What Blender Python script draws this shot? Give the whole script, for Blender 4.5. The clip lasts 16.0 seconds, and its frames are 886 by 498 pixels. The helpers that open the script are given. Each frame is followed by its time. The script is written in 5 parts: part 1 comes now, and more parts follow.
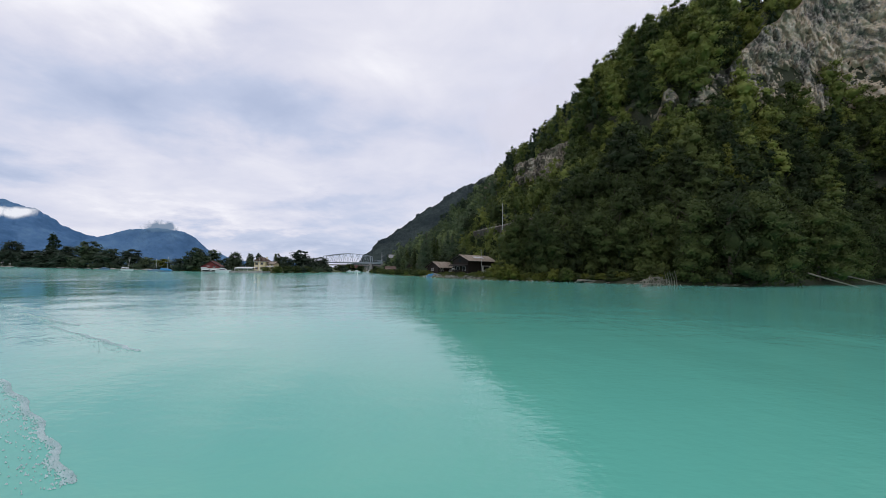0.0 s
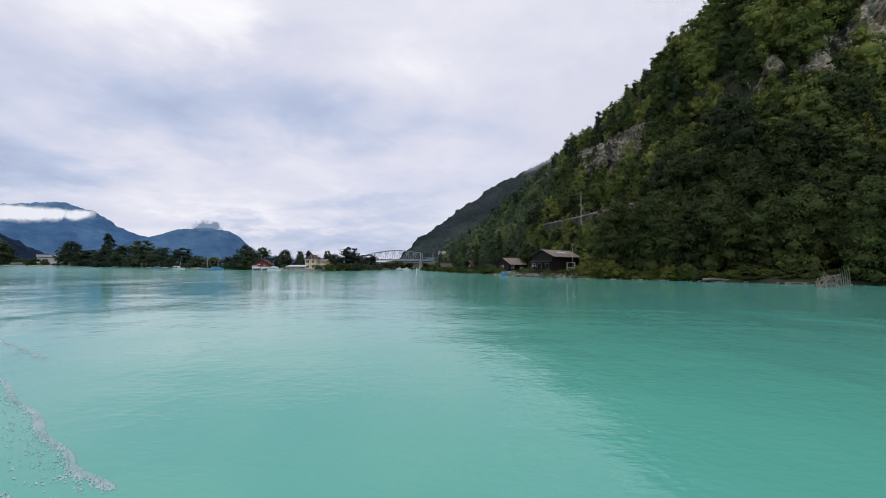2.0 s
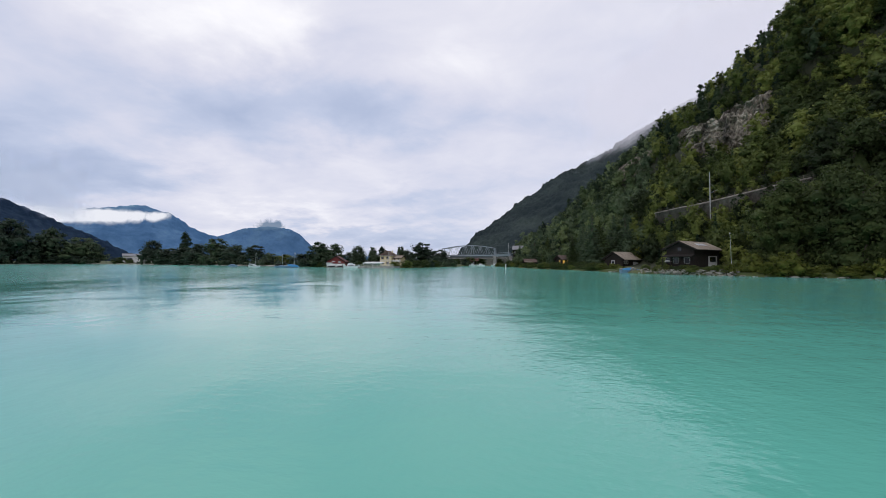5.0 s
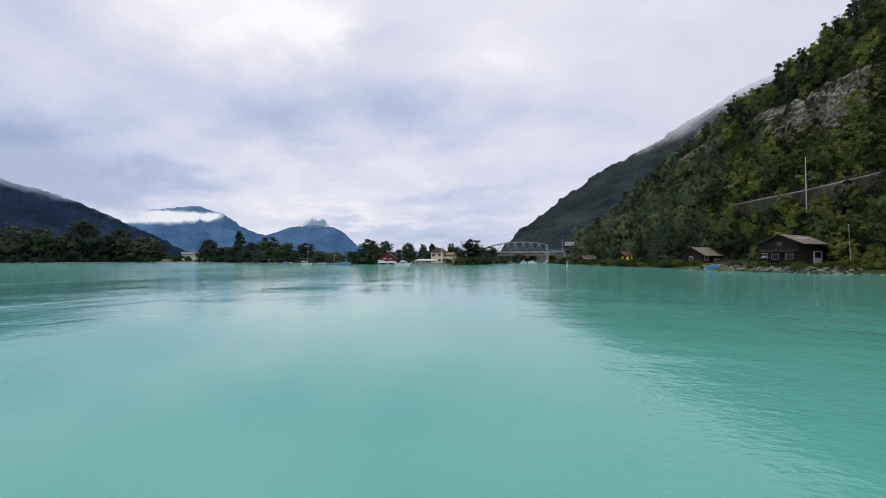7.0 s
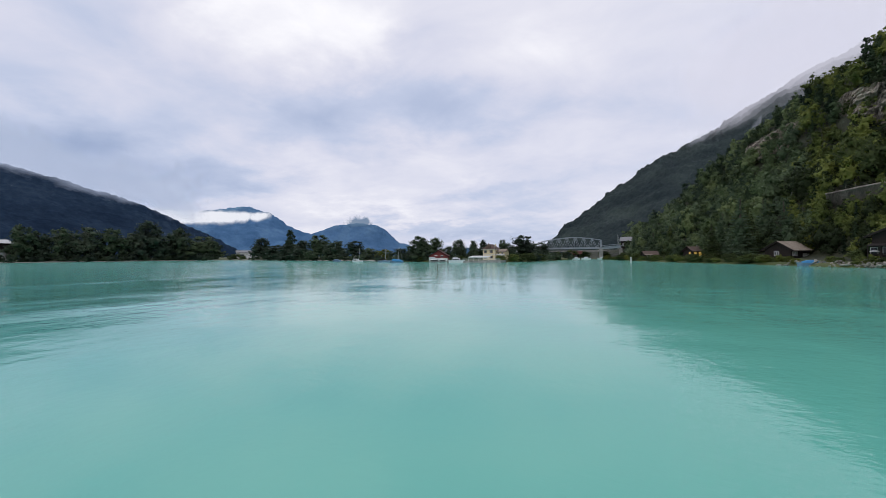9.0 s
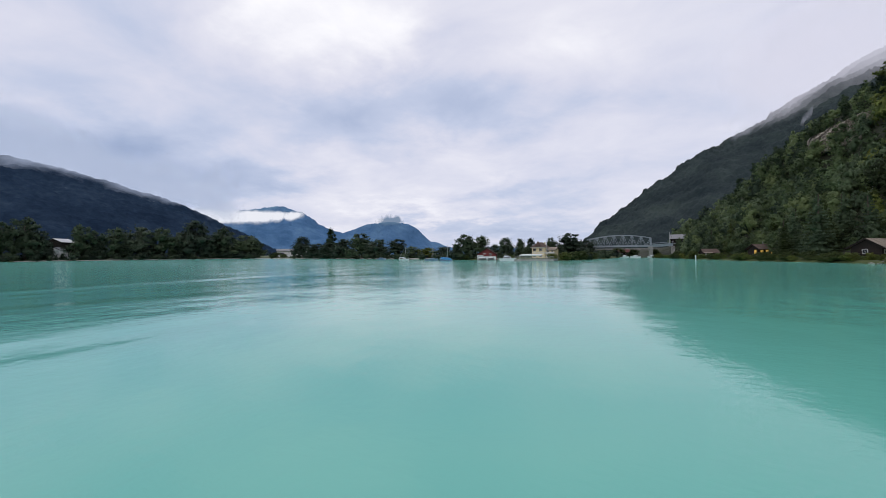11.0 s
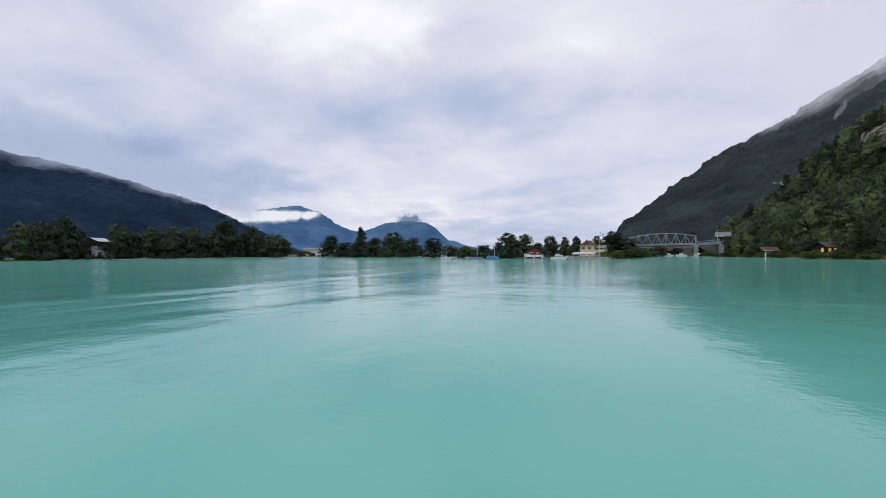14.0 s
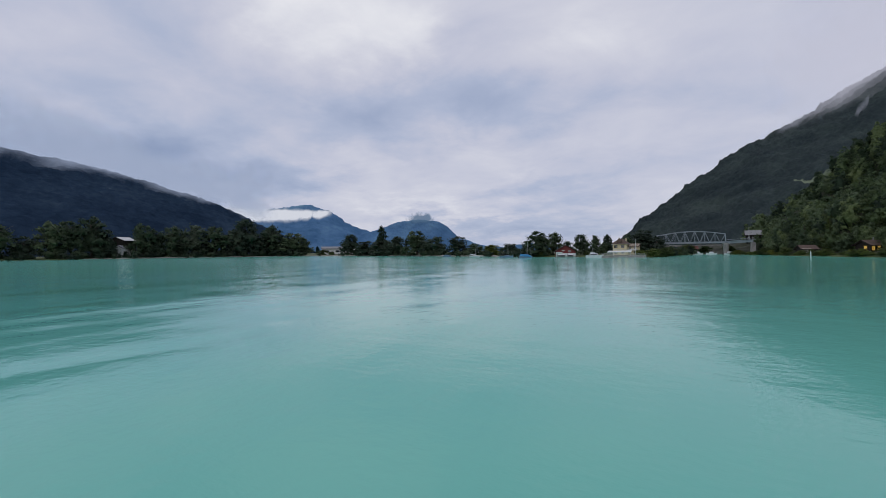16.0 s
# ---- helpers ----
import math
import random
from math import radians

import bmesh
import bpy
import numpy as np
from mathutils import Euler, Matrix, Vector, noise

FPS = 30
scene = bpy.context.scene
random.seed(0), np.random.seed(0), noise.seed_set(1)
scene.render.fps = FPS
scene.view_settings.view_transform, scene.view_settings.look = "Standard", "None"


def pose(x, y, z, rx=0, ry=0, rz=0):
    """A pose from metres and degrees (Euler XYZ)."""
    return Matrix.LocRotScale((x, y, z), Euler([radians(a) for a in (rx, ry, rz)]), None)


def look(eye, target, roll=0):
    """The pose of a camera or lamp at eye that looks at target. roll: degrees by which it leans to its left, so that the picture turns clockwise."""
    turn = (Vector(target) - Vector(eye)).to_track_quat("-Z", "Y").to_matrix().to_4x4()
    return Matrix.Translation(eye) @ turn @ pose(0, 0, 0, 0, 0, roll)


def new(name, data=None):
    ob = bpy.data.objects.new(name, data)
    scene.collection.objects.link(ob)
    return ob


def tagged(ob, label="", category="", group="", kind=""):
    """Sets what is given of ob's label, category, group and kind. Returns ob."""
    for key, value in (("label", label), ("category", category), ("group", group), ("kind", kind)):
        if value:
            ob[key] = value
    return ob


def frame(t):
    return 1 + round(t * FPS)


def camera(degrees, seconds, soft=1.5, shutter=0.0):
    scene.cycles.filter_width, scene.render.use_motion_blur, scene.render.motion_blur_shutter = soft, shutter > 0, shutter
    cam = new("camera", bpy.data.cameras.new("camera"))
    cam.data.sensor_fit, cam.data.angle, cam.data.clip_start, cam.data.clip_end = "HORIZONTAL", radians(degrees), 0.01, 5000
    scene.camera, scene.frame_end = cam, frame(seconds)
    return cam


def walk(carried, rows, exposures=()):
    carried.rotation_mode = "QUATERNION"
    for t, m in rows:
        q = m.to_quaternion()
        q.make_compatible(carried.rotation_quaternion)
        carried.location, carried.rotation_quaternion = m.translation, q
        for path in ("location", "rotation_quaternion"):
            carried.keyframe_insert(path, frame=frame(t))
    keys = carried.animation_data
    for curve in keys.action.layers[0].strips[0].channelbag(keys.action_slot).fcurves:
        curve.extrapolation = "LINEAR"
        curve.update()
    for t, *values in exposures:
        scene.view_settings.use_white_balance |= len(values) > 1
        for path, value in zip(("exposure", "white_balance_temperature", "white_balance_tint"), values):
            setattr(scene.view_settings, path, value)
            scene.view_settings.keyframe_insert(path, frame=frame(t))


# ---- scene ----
cam = camera(91.78, 16.0, soft=0.8)
EYE = 3.0
# seconds, x, y, yaw, pitch, roll
ROWS = [
    (0.0, 0.00, 0.00, 0.00, 2.66, -0.79),
    (1.0, -6.67, 9.56, 2.38, 2.40, -0.60),
    (1.5, -9.90, 12.94, 3.48, 2.27, -0.50),
    (2.0, -12.91, 15.66, 4.47, 2.19, -0.44),
    (2.5, -15.92, 18.57, 5.58, 2.11, -0.33),
    (3.5, -21.27, 23.43, 7.85, 1.91, -0.19),
    (4.0, -24.10, 25.97, 8.90, 1.80, -0.13),
    (6.5, -34.73, 33.07, 14.94, 1.30, 0.12),
    (7.0, -36.12, 33.88, 16.34, 1.22, 0.18),
    (8.0, -39.25, 35.03, 18.95, 1.05, 0.33),
    (9.0, -42.20, 34.92, 21.58, 0.84, 0.51),
    (9.6, -44.25, 34.55, 23.05, 0.78, 0.55),
    (11.8, -54.85, 30.04, 25.85, 0.61, 0.52),
    (12.5, -57.77, 28.91, 26.25, 0.59, 0.54),
    (14.2, -65.92, 26.39, 26.92, 0.50, 0.58),
    (16.0, -73.83, 20.98, 27.89, 0.36, 0.63),
]
walk(cam, [(t, pose(x, y, EYE, 90 + pitch, roll, yaw)) for t, x, y, yaw, pitch, roll in ROWS],
     exposures=[(0.0, 0.0, 6500, 10), (12.5, 0.0, 6500, 10), (14.2, -0.04, 6480, 10), (14.8, -0.1, 6450, 10), (16.0, -0.36, 6330, 10)])

# ---- light: an overcast sky with a thick, broken cloud deck ----
def node(nt, kind, operation=None, attribute_name=None, sky_type=None, sun_disc=None, sun_elevation=None, sun_rotation=None, **sockets):
    """A shader node with its sockets and settings."""
    n = nt.nodes.new(kind)
    for k, v in sockets.items():
        n.inputs[k].default_value = v
    if operation is not None:
        n.operation = operation
    if attribute_name is not None:
        n.attribute_name = attribute_name
    if sky_type is not None:
        n.sky_type, n.sun_disc, n.sun_elevation, n.sun_rotation = sky_type, sun_disc, sun_elevation, sun_rotation
    return n


def ramp(nt, stops, src):
    n = nt.nodes.new("ShaderNodeValToRGB")
    e = n.color_ramp.elements
    while len(e) < len(stops):
        e.new(0.5)
    for i, (p, c) in enumerate(stops):
        e[i].position = p
        e[i].color = (*c, 1) if len(c) == 3 else c
    nt.links.new(src, n.inputs["Fac"])
    return n.outputs["Color"]


def arith(nt, op, a, b=None):
    n = nt.nodes.new("ShaderNodeMath")
    n.operation = op
    for i, s in enumerate((a, b)):
        if s is None:
            continue
        if isinstance(s, (int, float)):
            n.inputs[i].default_value = s
        else:
            nt.links.new(s, n.inputs[i])
    return n.outputs[0]


world = bpy.data.worlds.new("overcast_sky")
scene.world = world
world.use_nodes = True
wt = world.node_tree
wt.nodes.clear()
sky = node(wt, "ShaderNodeTexSky", sky_type="NISHITA", sun_disc=False, sun_elevation=radians(48), sun_rotation=radians(200))
bg_sky = node(wt, "ShaderNodeBackground", Strength=0.08)
wt.links.new(sky.outputs[0], bg_sky.inputs[0])
tc = node(wt, "ShaderNodeTexCoord")
sep = node(wt, "ShaderNodeSeparateXYZ")
wt.links.new(tc.outputs["Generated"], sep.inputs[0])
rise = arith(wt, "ADD", arith(wt, "MAXIMUM", sep.outputs[2], 0.0), 0.22)
deck = node(wt, "ShaderNodeCombineXYZ")
wt.links.new(arith(wt, "DIVIDE", sep.outputs[0], rise), deck.inputs[0])
wt.links.new(arith(wt, "DIVIDE", sep.outputs[1], rise), deck.inputs[1])
deck.inputs[2].default_value = 1.3
big = node(wt, "ShaderNodeTexNoise", Scale=1.1, Detail=3.0, Roughness=0.5, Distortion=0.3)
fine = node(wt, "ShaderNodeTexNoise", Scale=3.0, Detail=7.0, Roughness=0.52, Distortion=0.4)
warp = node(wt, "ShaderNodeTexNoise", Scale=2.6, Detail=5.0, Roughness=0.6)
for n in (big, fine, warp):
    wt.links.new(deck.outputs[0], n.inputs["Vector"])
cover = arith(wt, "ADD", arith(wt, "MULTIPLY", arith(wt, "SUBTRACT", big.outputs[0], 0.5), 0.42), arith(wt, "MULTIPLY", arith(wt, "SUBTRACT", fine.outputs[0], 0.5), 0.42))
# bearing to the left of +y and height over the horizon, in degrees, with ragged cloud edges
stir = node(wt, "ShaderNodeSeparateColor")
wt.links.new(warp.outputs["Color"], stir.inputs[0])
bearing = arith(wt, "MULTIPLY", arith(wt, "ARCTAN2", arith(wt, "MULTIPLY", sep.outputs[0], -1.0), sep.outputs[1]), 57.3)
bearing = arith(wt, "ADD", bearing, arith(wt, "MULTIPLY", arith(wt, "SUBTRACT", stir.outputs[0], 0.5), 26.0))
height = arith(wt, "MULTIPLY", arith(wt, "ARCSINE", sep.outputs[2]), 57.3)
height = arith(wt, "ADD", height, arith(wt, "MULTIPLY", arith(wt, "SUBTRACT", stir.outputs[1], 0.5), 11.0))


def cloud_mass(at, up, wide, high, amount):
    """A thick (dark) or thin (bright) part of the deck round a bearing and a height."""
    global cover
    a = arith(wt, "DIVIDE", arith(wt, "SUBTRACT", bearing, at), wide)
    e = arith(wt, "DIVIDE", arith(wt, "SUBTRACT", height, up), high)
    r2 = arith(wt, "ADD", arith(wt, "MULTIPLY", a, a), arith(wt, "MULTIPLY", e, e))
    cover = arith(wt, "ADD", cover, arith(wt, "MULTIPLY", arith(wt, "EXPONENT", arith(wt, "MULTIPLY", r2, -1.0)), amount))


# thin, white parts of the deck round the veiled sun
cloud_mass(46, 30, 11, 6, 0.34)
cloud_mass(33, 26, 6, 4, 0.20)
cloud_mass(34, 44, 40, 10, 0.16)
cloud_mass(0, 34, 22, 14, 0.10)
# thick grey masses
cloud_mass(66, 18, 12, 8, -0.10)
cloud_mass(41, 18, 9, 4, -0.17)
cloud_mass(20, 19, 13, 3.5, -0.20)
cloud_mass(-4, 17, 16, 7, -0.05)
# blue-grey cloud against the western mountain
cloud_mass(68, 11, 16, 4, -0.30)
cloud_mass(50, 9.2, 8, 2.2, -0.2)
# bright gap over the valley and the hazy strip under it
cloud_mass(30, 10.5, 15, 4.5, 0.12)
cloud_mass(30, 5.5, 9, 1.8, 0.20)
cloud_mass(12, 7.5, 8, 1.6, -0.14)
cloud_mass(17, 3.2, 12, 1.6, -0.20)
cover = arith(wt, "ADD", cover, 0.62)
clouds = ramp(wt, [(0.0, (0.25, 0.33, 0.535)), (0.25, (0.40, 0.48, 0.68)), (0.48, (0.57, 0.63, 0.81)), (0.62, (0.72, 0.735, 0.87)), (0.75, (0.83, 0.83, 0.93)), (0.95, (1.08, 1.07, 1.1))], cover)
bg_cloud = node(wt, "ShaderNodeBackground", Strength=1.0)
wt.links.new(clouds, bg_cloud.inputs[0])
both = node(wt, "ShaderNodeMixShader", Fac=0.93)
wt.links.new(bg_sky.outputs[0], both.inputs[1])
wt.links.new(bg_cloud.outputs[0], both.inputs[2])
out = node(wt, "ShaderNodeOutputWorld")
wt.links.new(both.outputs[0], out.inputs[0])

sun = new("sun", bpy.data.lights.new("sun", "SUN"))
sun.data.energy, sun.data.angle, sun.data.color = 0.4, radians(25), (1.0, 0.96, 0.9)
sun.matrix_world = look((0, 0, 0), (0.3, 0.75, -0.9))

# ---- materials ----
def material(name, stops, scale=1.0, rough=0.85, fine=8.0, relief=0.2, depth=0.02, metal=0.0, per_object=0.0, per_island=0.0, stretch=(1, 1, 1), coords="Object", spec=0.5):
    """Two scales of noise run through a colour ramp, with relief; colour may also vary from thing to thing."""
    m = bpy.data.materials.new(name)
    m.use_nodes = True
    nt = m.node_tree
    b = nt.nodes["Principled BSDF"]
    t = node(nt, "ShaderNodeTexCoord")
    mp = node(nt, "ShaderNodeMapping")
    mp.inputs["Scale"].default_value = stretch
    nt.links.new(t.outputs[coords], mp.inputs[0])
    n1 = node(nt, "ShaderNodeTexNoise", Scale=scale, Detail=4.0, Roughness=0.6)
    n2 = node(nt, "ShaderNodeTexNoise", Scale=fine, Detail=5.0, Roughness=0.65)
    for n in (n1, n2):
        nt.links.new(mp.outputs[0], n.inputs["Vector"])
    f = arith(nt, "ADD", arith(nt, "MULTIPLY", n1.outputs[0], 0.6), arith(nt, "MULTIPLY", n2.outputs[0], 0.4))
    if per_object:
        oi = node(nt, "ShaderNodeObjectInfo")
        f = arith(nt, "ADD", f, arith(nt, "MULTIPLY", arith(nt, "SUBTRACT", oi.outputs["Random"], 0.5), per_object))
    if per_island:
        g = node(nt, "ShaderNodeNewGeometry")
        f = arith(nt, "ADD", f, arith(nt, "MULTIPLY", arith(nt, "SUBTRACT", g.outputs["Random Per Island"], 0.5), per_island))
    nt.links.new(ramp(nt, stops, f), b.inputs["Base Color"])
    b.inputs["Roughness"].default_value = rough
    b.inputs["Metallic"].default_value = metal
    b.inputs["Specular IOR Level"].default_value = spec
    if relief:
        bump = node(nt, "ShaderNodeBump", Strength=relief, Distance=depth)
        nt.links.new(n2.outputs[0], bump.inputs["Height"])
        nt.links.new(bump.outputs[0], b.inputs["Normal"])
    return m


def leaf_material(name, dark, mid, light, scale=0.12):
    """Leaves let a part of the light through."""
    m = material(name, [(0.25, dark), (0.5, mid), (0.78, light)], scale=scale, fine=1.3, rough=0.6, relief=0, per_object=0.25, per_island=0.12, spec=0.15)
    nt = m.node_tree
    b = nt.nodes["Principled BSDF"]
    # each tree of a wood has a tone of its own
    colour = b.inputs["Base Color"].links[0].from_node
    f = colour.inputs["Fac"].links[0].from_socket
    tone = node(nt, "ShaderNodeAttribute", attribute_name="tone")
    nt.links.new(arith(nt, "ADD", f, tone.outputs["Fac"]), colour.inputs["Fac"])
    tl = node(nt, "ShaderNodeBsdfTranslucent")
    nt.links.new(b.inputs["Base Color"].links[0].from_socket, tl.inputs[0])
    mx = node(nt, "ShaderNodeMixShader", Fac=0.38)
    nt.links.new(b.outputs[0], mx.inputs[1])
    nt.links.new(tl.outputs[0], mx.inputs[2])
    nt.links.new(mx.outputs[0], nt.nodes["Material Output"].inputs[0])
    return m


M_LEAF = leaf_material("broad_leaves", (0.042, 0.062, 0.018), (0.125, 0.165, 0.045), (0.27, 0.31, 0.08))
M_LEAF_YELLOW = leaf_material("yellowing_leaves", (0.065, 0.08, 0.018), (0.155, 0.178, 0.038), (0.26, 0.28, 0.06))
M_LEAF_DARK = leaf_material("dark_leaves", (0.036, 0.054, 0.022), (0.078, 0.108, 0.036), (0.155, 0.195, 0.06))
M_LEAF_PALE = leaf_material("willow_leaves", (0.05, 0.07, 0.045), (0.11, 0.145, 0.09), (0.2, 0.24, 0.155))
# haze of the distance is mixed into these four leaf base colours
M_LEAF_FAR = leaf_material("hazed_leaves", (0.06, 0.094, 0.046), (0.14, 0.2, 0.09), (0.24, 0.305, 0.13))
M_LEAF_FAR_DARK = leaf_material("hazed_dark_leaves", (0.05, 0.08, 0.049), (0.102, 0.15, 0.084), (0.175, 0.235, 0.12))
M_LEAF_SHORE = leaf_material("hazed_shore_leaves", (0.045, 0.07, 0.042), (0.088, 0.125, 0.066), (0.15, 0.195, 0.096))
M_LEAF_SHORE_DARK = leaf_material("hazed_shore_dark_leaves", (0.034, 0.053, 0.038), (0.063, 0.092, 0.058), (0.11, 0.146, 0.083))
M_NEEDLE = leaf_material("conifer_needles", (0.02, 0.038, 0.02), (0.044, 0.074, 0.038), (0.085, 0.125, 0.06))
M_BARK = material("bark", [(0.3, (0.05, 0.04, 0.03)), (0.7, (0.16, 0.13, 0.1))], scale=1.5, fine=9, stretch=(1, 1, 0.3), relief=0.6)
M_DRIFT = material("bleached_wood", [(0.3, (0.11, 0.095, 0.075)), (0.7, (0.33, 0.295, 0.24))], scale=1.5, fine=12, relief=0.4)
M_SOIL = material("forest_floor", [(0.3, (0.016, 0.019, 0.009)), (0.55, (0.036, 0.042, 0.018)), (0.75, (0.075, 0.07, 0.036))], scale=0.08, fine=0.9, relief=0.8, depth=0.4)
M_GRASS = material("shore_grass", [(0.3, (0.035, 0.055, 0.015)), (0.55, (0.09, 0.11, 0.03)), (0.75, (0.17, 0.17, 0.06))], scale=0.15, fine=3, relief=0.7, depth=0.1)
M_ROCK = material("limestone_cliff", [(0.36, (0.075, 0.068, 0.062)), (0.42, (0.22, 0.20, 0.175)), (0.47, (0.42, 0.375, 0.315)), (0.53, (0.58, 0.46, 0.33)), (0.62, (0.68, 0.61, 0.51))], scale=0.07, fine=0.9, relief=1.0, depth=0.6, stretch=(1, 1, 0.7))
M_ROCK_PALE = material("pale_slab_rock", [(0.36, (0.05, 0.045, 0.038)), (0.43, (0.15, 0.13, 0.105)), (0.5, (0.31, 0.27, 0.21)), (0.56, (0.46, 0.40, 0.32)), (0.63, (0.58, 0.53, 0.46))], scale=0.14, fine=1.1, relief=1.0, depth=0.6, stretch=(1, 1, 0.6))
M_GRAVEL = material("lake_gravel", [(0.36, (0.2, 0.19, 0.165)), (0.5, (0.34, 0.32, 0.28)), (0.64, (0.46, 0.44, 0.4))], scale=0.3, fine=4, relief=0.5, depth=0.05)
M_STONE = material("shore_stone", [(0.36, (0.07, 0.064, 0.05)), (0.5, (0.19, 0.175, 0.14)), (0.64, (0.38, 0.355, 0.3))], scale=0.8, fine=5, relief=0.7, depth=0.06, per_object=0.25, per_island=0.2)


def water_material():
    m = bpy.data.materials.new("glacial_lake_water")
    m.use_nodes = True
    nt = m.node_tree
    b = nt.nodes["Principled BSDF"]
    t = node(nt, "ShaderNodeTexCoord")
    P = t.outputs["Object"]
    murk = node(nt, "ShaderNodeTexNoise", Scale=0.012, Detail=3.0)
    nt.links.new(P, murk.inputs["Vector"])
    nt.links.new(ramp(nt, [(0.35, (0.132, 0.508, 0.378)), (0.65, (0.166, 0.528, 0.428))], murk.outputs[0]), b.inputs["Base Color"])
    # out on the open lake the breeze roughens the surface more finely than the ripples below show
    off = node(nt, "ShaderNodeVectorMath", operation="DISTANCE")
    off.inputs[1].default_value = (-35, 25, 0)
    nt.links.new(P, off.inputs[0])
    nt.links.new(ramp(nt, [(0.12, (0.05, 0.05, 0.05)), (0.5, (0.115, 0.115, 0.115)), (1.0, (0.145, 0.145, 0.145))], arith(nt, "DIVIDE", off.outputs["Value"], 240.0)), b.inputs["Roughness"])
    b.inputs["IOR"].default_value = 1.33
    b.inputs["Specular IOR Level"].default_value = 0.46
    # ripples in patches: breeze-ruffled bands between calm water
    band = node(nt, "ShaderNodeMapping")
    band.inputs["Rotation"].default_value = (0, 0, radians(35))
    band.inputs["Scale"].default_value = (0.03, 0.012, 1)
    nt.links.new(P, band.inputs[0])
    patch = node(nt, "ShaderNodeTexNoise", Scale=1.0, Detail=3.0, Distortion=0.6)
    nt.links.new(band.outputs[0], patch.inputs["Vector"])
    amp = ramp(nt, [(0.38, (0.3, 0.3, 0.3)), (0.62, (1, 1, 1))], patch.outputs[0])
    h = None
    for sc, det, w, st in ((0.22, 2.0, 0.9, (1, 0.6, 1)), (0.9, 3.0, 0.42, (1, 0.55, 1)), (3.4, 3.0, 0.2, (0.5, 1, 1)), (7.0, 2.0, 0.085, (0.45, 1, 1))):
        mp = node(nt, "ShaderNodeMapping")
        mp.inputs["Rotation"].default_value = (0, 0, radians(25 + 30 * sc))
        mp.inputs["Scale"].default_value = st
        nt.links.new(P, mp.inputs[0])
        n = node(nt, "ShaderNodeTexNoise", Scale=sc, Detail=det, Roughness=0.55)
        nt.links.new(mp.outputs[0], n.inputs["Vector"])
        x = arith(nt, "MULTIPLY", n.outputs[0], w)
        h = x if h is None else arith(nt, "ADD", h, x)
    # long, low swells lying across the fairway
    for sc, w in ((0.055, 2.0), (0.12, 1.6)):
        mp = node(nt, "ShaderNodeMapping")
        mp.inputs["Rotation"].default_value = (0, 0, radians(-16 + 60 * sc))
        mp.inputs["Scale"].default_value = (0.3, 1, 1)
        nt.links.new(P, mp.inputs[0])
        n = node(nt, "ShaderNodeTexNoise", Scale=sc, Detail=3.0, Roughness=0.6)
        nt.links.new(mp.outputs[0], n.inputs["Vector"])
        h = arith(nt, "ADD", h, arith(nt, "MULTIPLY", n.outputs[0], w))
    h = arith(nt, "MULTIPLY", h, amp)
    bump = node(nt, "ShaderNodeBump", Strength=1.0, Distance=0.08)
    nt.links.new(h, bump.inputs["Height"])
    nt.links.new(bump.outputs[0], b.inputs["Normal"])
    return m


M_WATER = water_material()

# ---- builders ----
def mesh_object(name, verts, faces, mat, parent=None, smooth=False):
    me = bpy.data.meshes.new(name)
    verts = np.asarray(verts, dtype=np.float32)
    if isinstance(faces, np.ndarray):
        k, n = faces.shape[1], faces.shape[0]
        me.vertices.add(len(verts))
        me.vertices.foreach_set("co", verts.ravel())
        me.loops.add(n * k)
        me.loops.foreach_set("vertex_index", faces.astype(np.int32).ravel())
        me.polygons.add(n)
        me.polygons.foreach_set("loop_start", np.arange(0, n * k, k, dtype=np.int32))
        me.update(calc_edges=True)
    else:
        me.from_pydata([tuple(v) for v in verts], [], faces)
    for m in mat if isinstance(mat, (list, tuple)) else [mat]:
        me.materials.append(m)
    if smooth:
        me.polygons.foreach_set("use_smooth", np.ones(len(me.polygons), dtype=bool))
    ob = new(name, me)
    ob.parent = parent
    return ob


def part(name, bm, mat, parent, label=""):
    me = bpy.data.meshes.new(name)
    bm.to_mesh(me)
    bm.free()
    me.materials.append(mat)
    ob = new(name, me)
    ob.parent = parent
    return tagged(ob, label)


def thing(name, m, label, category, group="", kind=""):
    ob = new(name)
    ob.matrix_world = m
    return tagged(ob, label, category, group, kind)


def grid_faces(nu, nv):
    i = np.arange(nu - 1)[:, None] * nv + np.arange(nv - 1)[None, :]
    return np.stack([i, i + 1, i + nv + 1, i + nv], -1).reshape(-1, 4)


def rough(p, scale, seed=0.0):
    return noise.fractal(Vector((p[0] * scale + seed, p[1] * scale - seed, p[2] * scale + 0.5 * seed)), 0.9, 2.1, 4)


# ---- the lake ----
R = 4600
rings = [0, 15, 40, 90, 180, 350, 700, 1400, R]
vs, fs = [(0, 0, 0)], []
for r in rings[1:]:
    vs += [(r * math.cos(a * math.tau / 48), r * math.sin(a * math.tau / 48), 0) for a in range(48)]
for a in range(48):
    fs.append((0, 1 + a, 1 + (a + 1) % 48))
    for k in range(len(rings) - 2):
        b0, b1 = 1 + 48 * k, 49 + 48 * k
        fs.append((b0 + a, b1 + a, b1 + (a + 1) % 48, b0 + (a + 1) % 48))
tagged(mesh_object("water", vs, fs, M_WATER), "turquoise glacial lake water with breeze ripples", "lake", kind="structure")

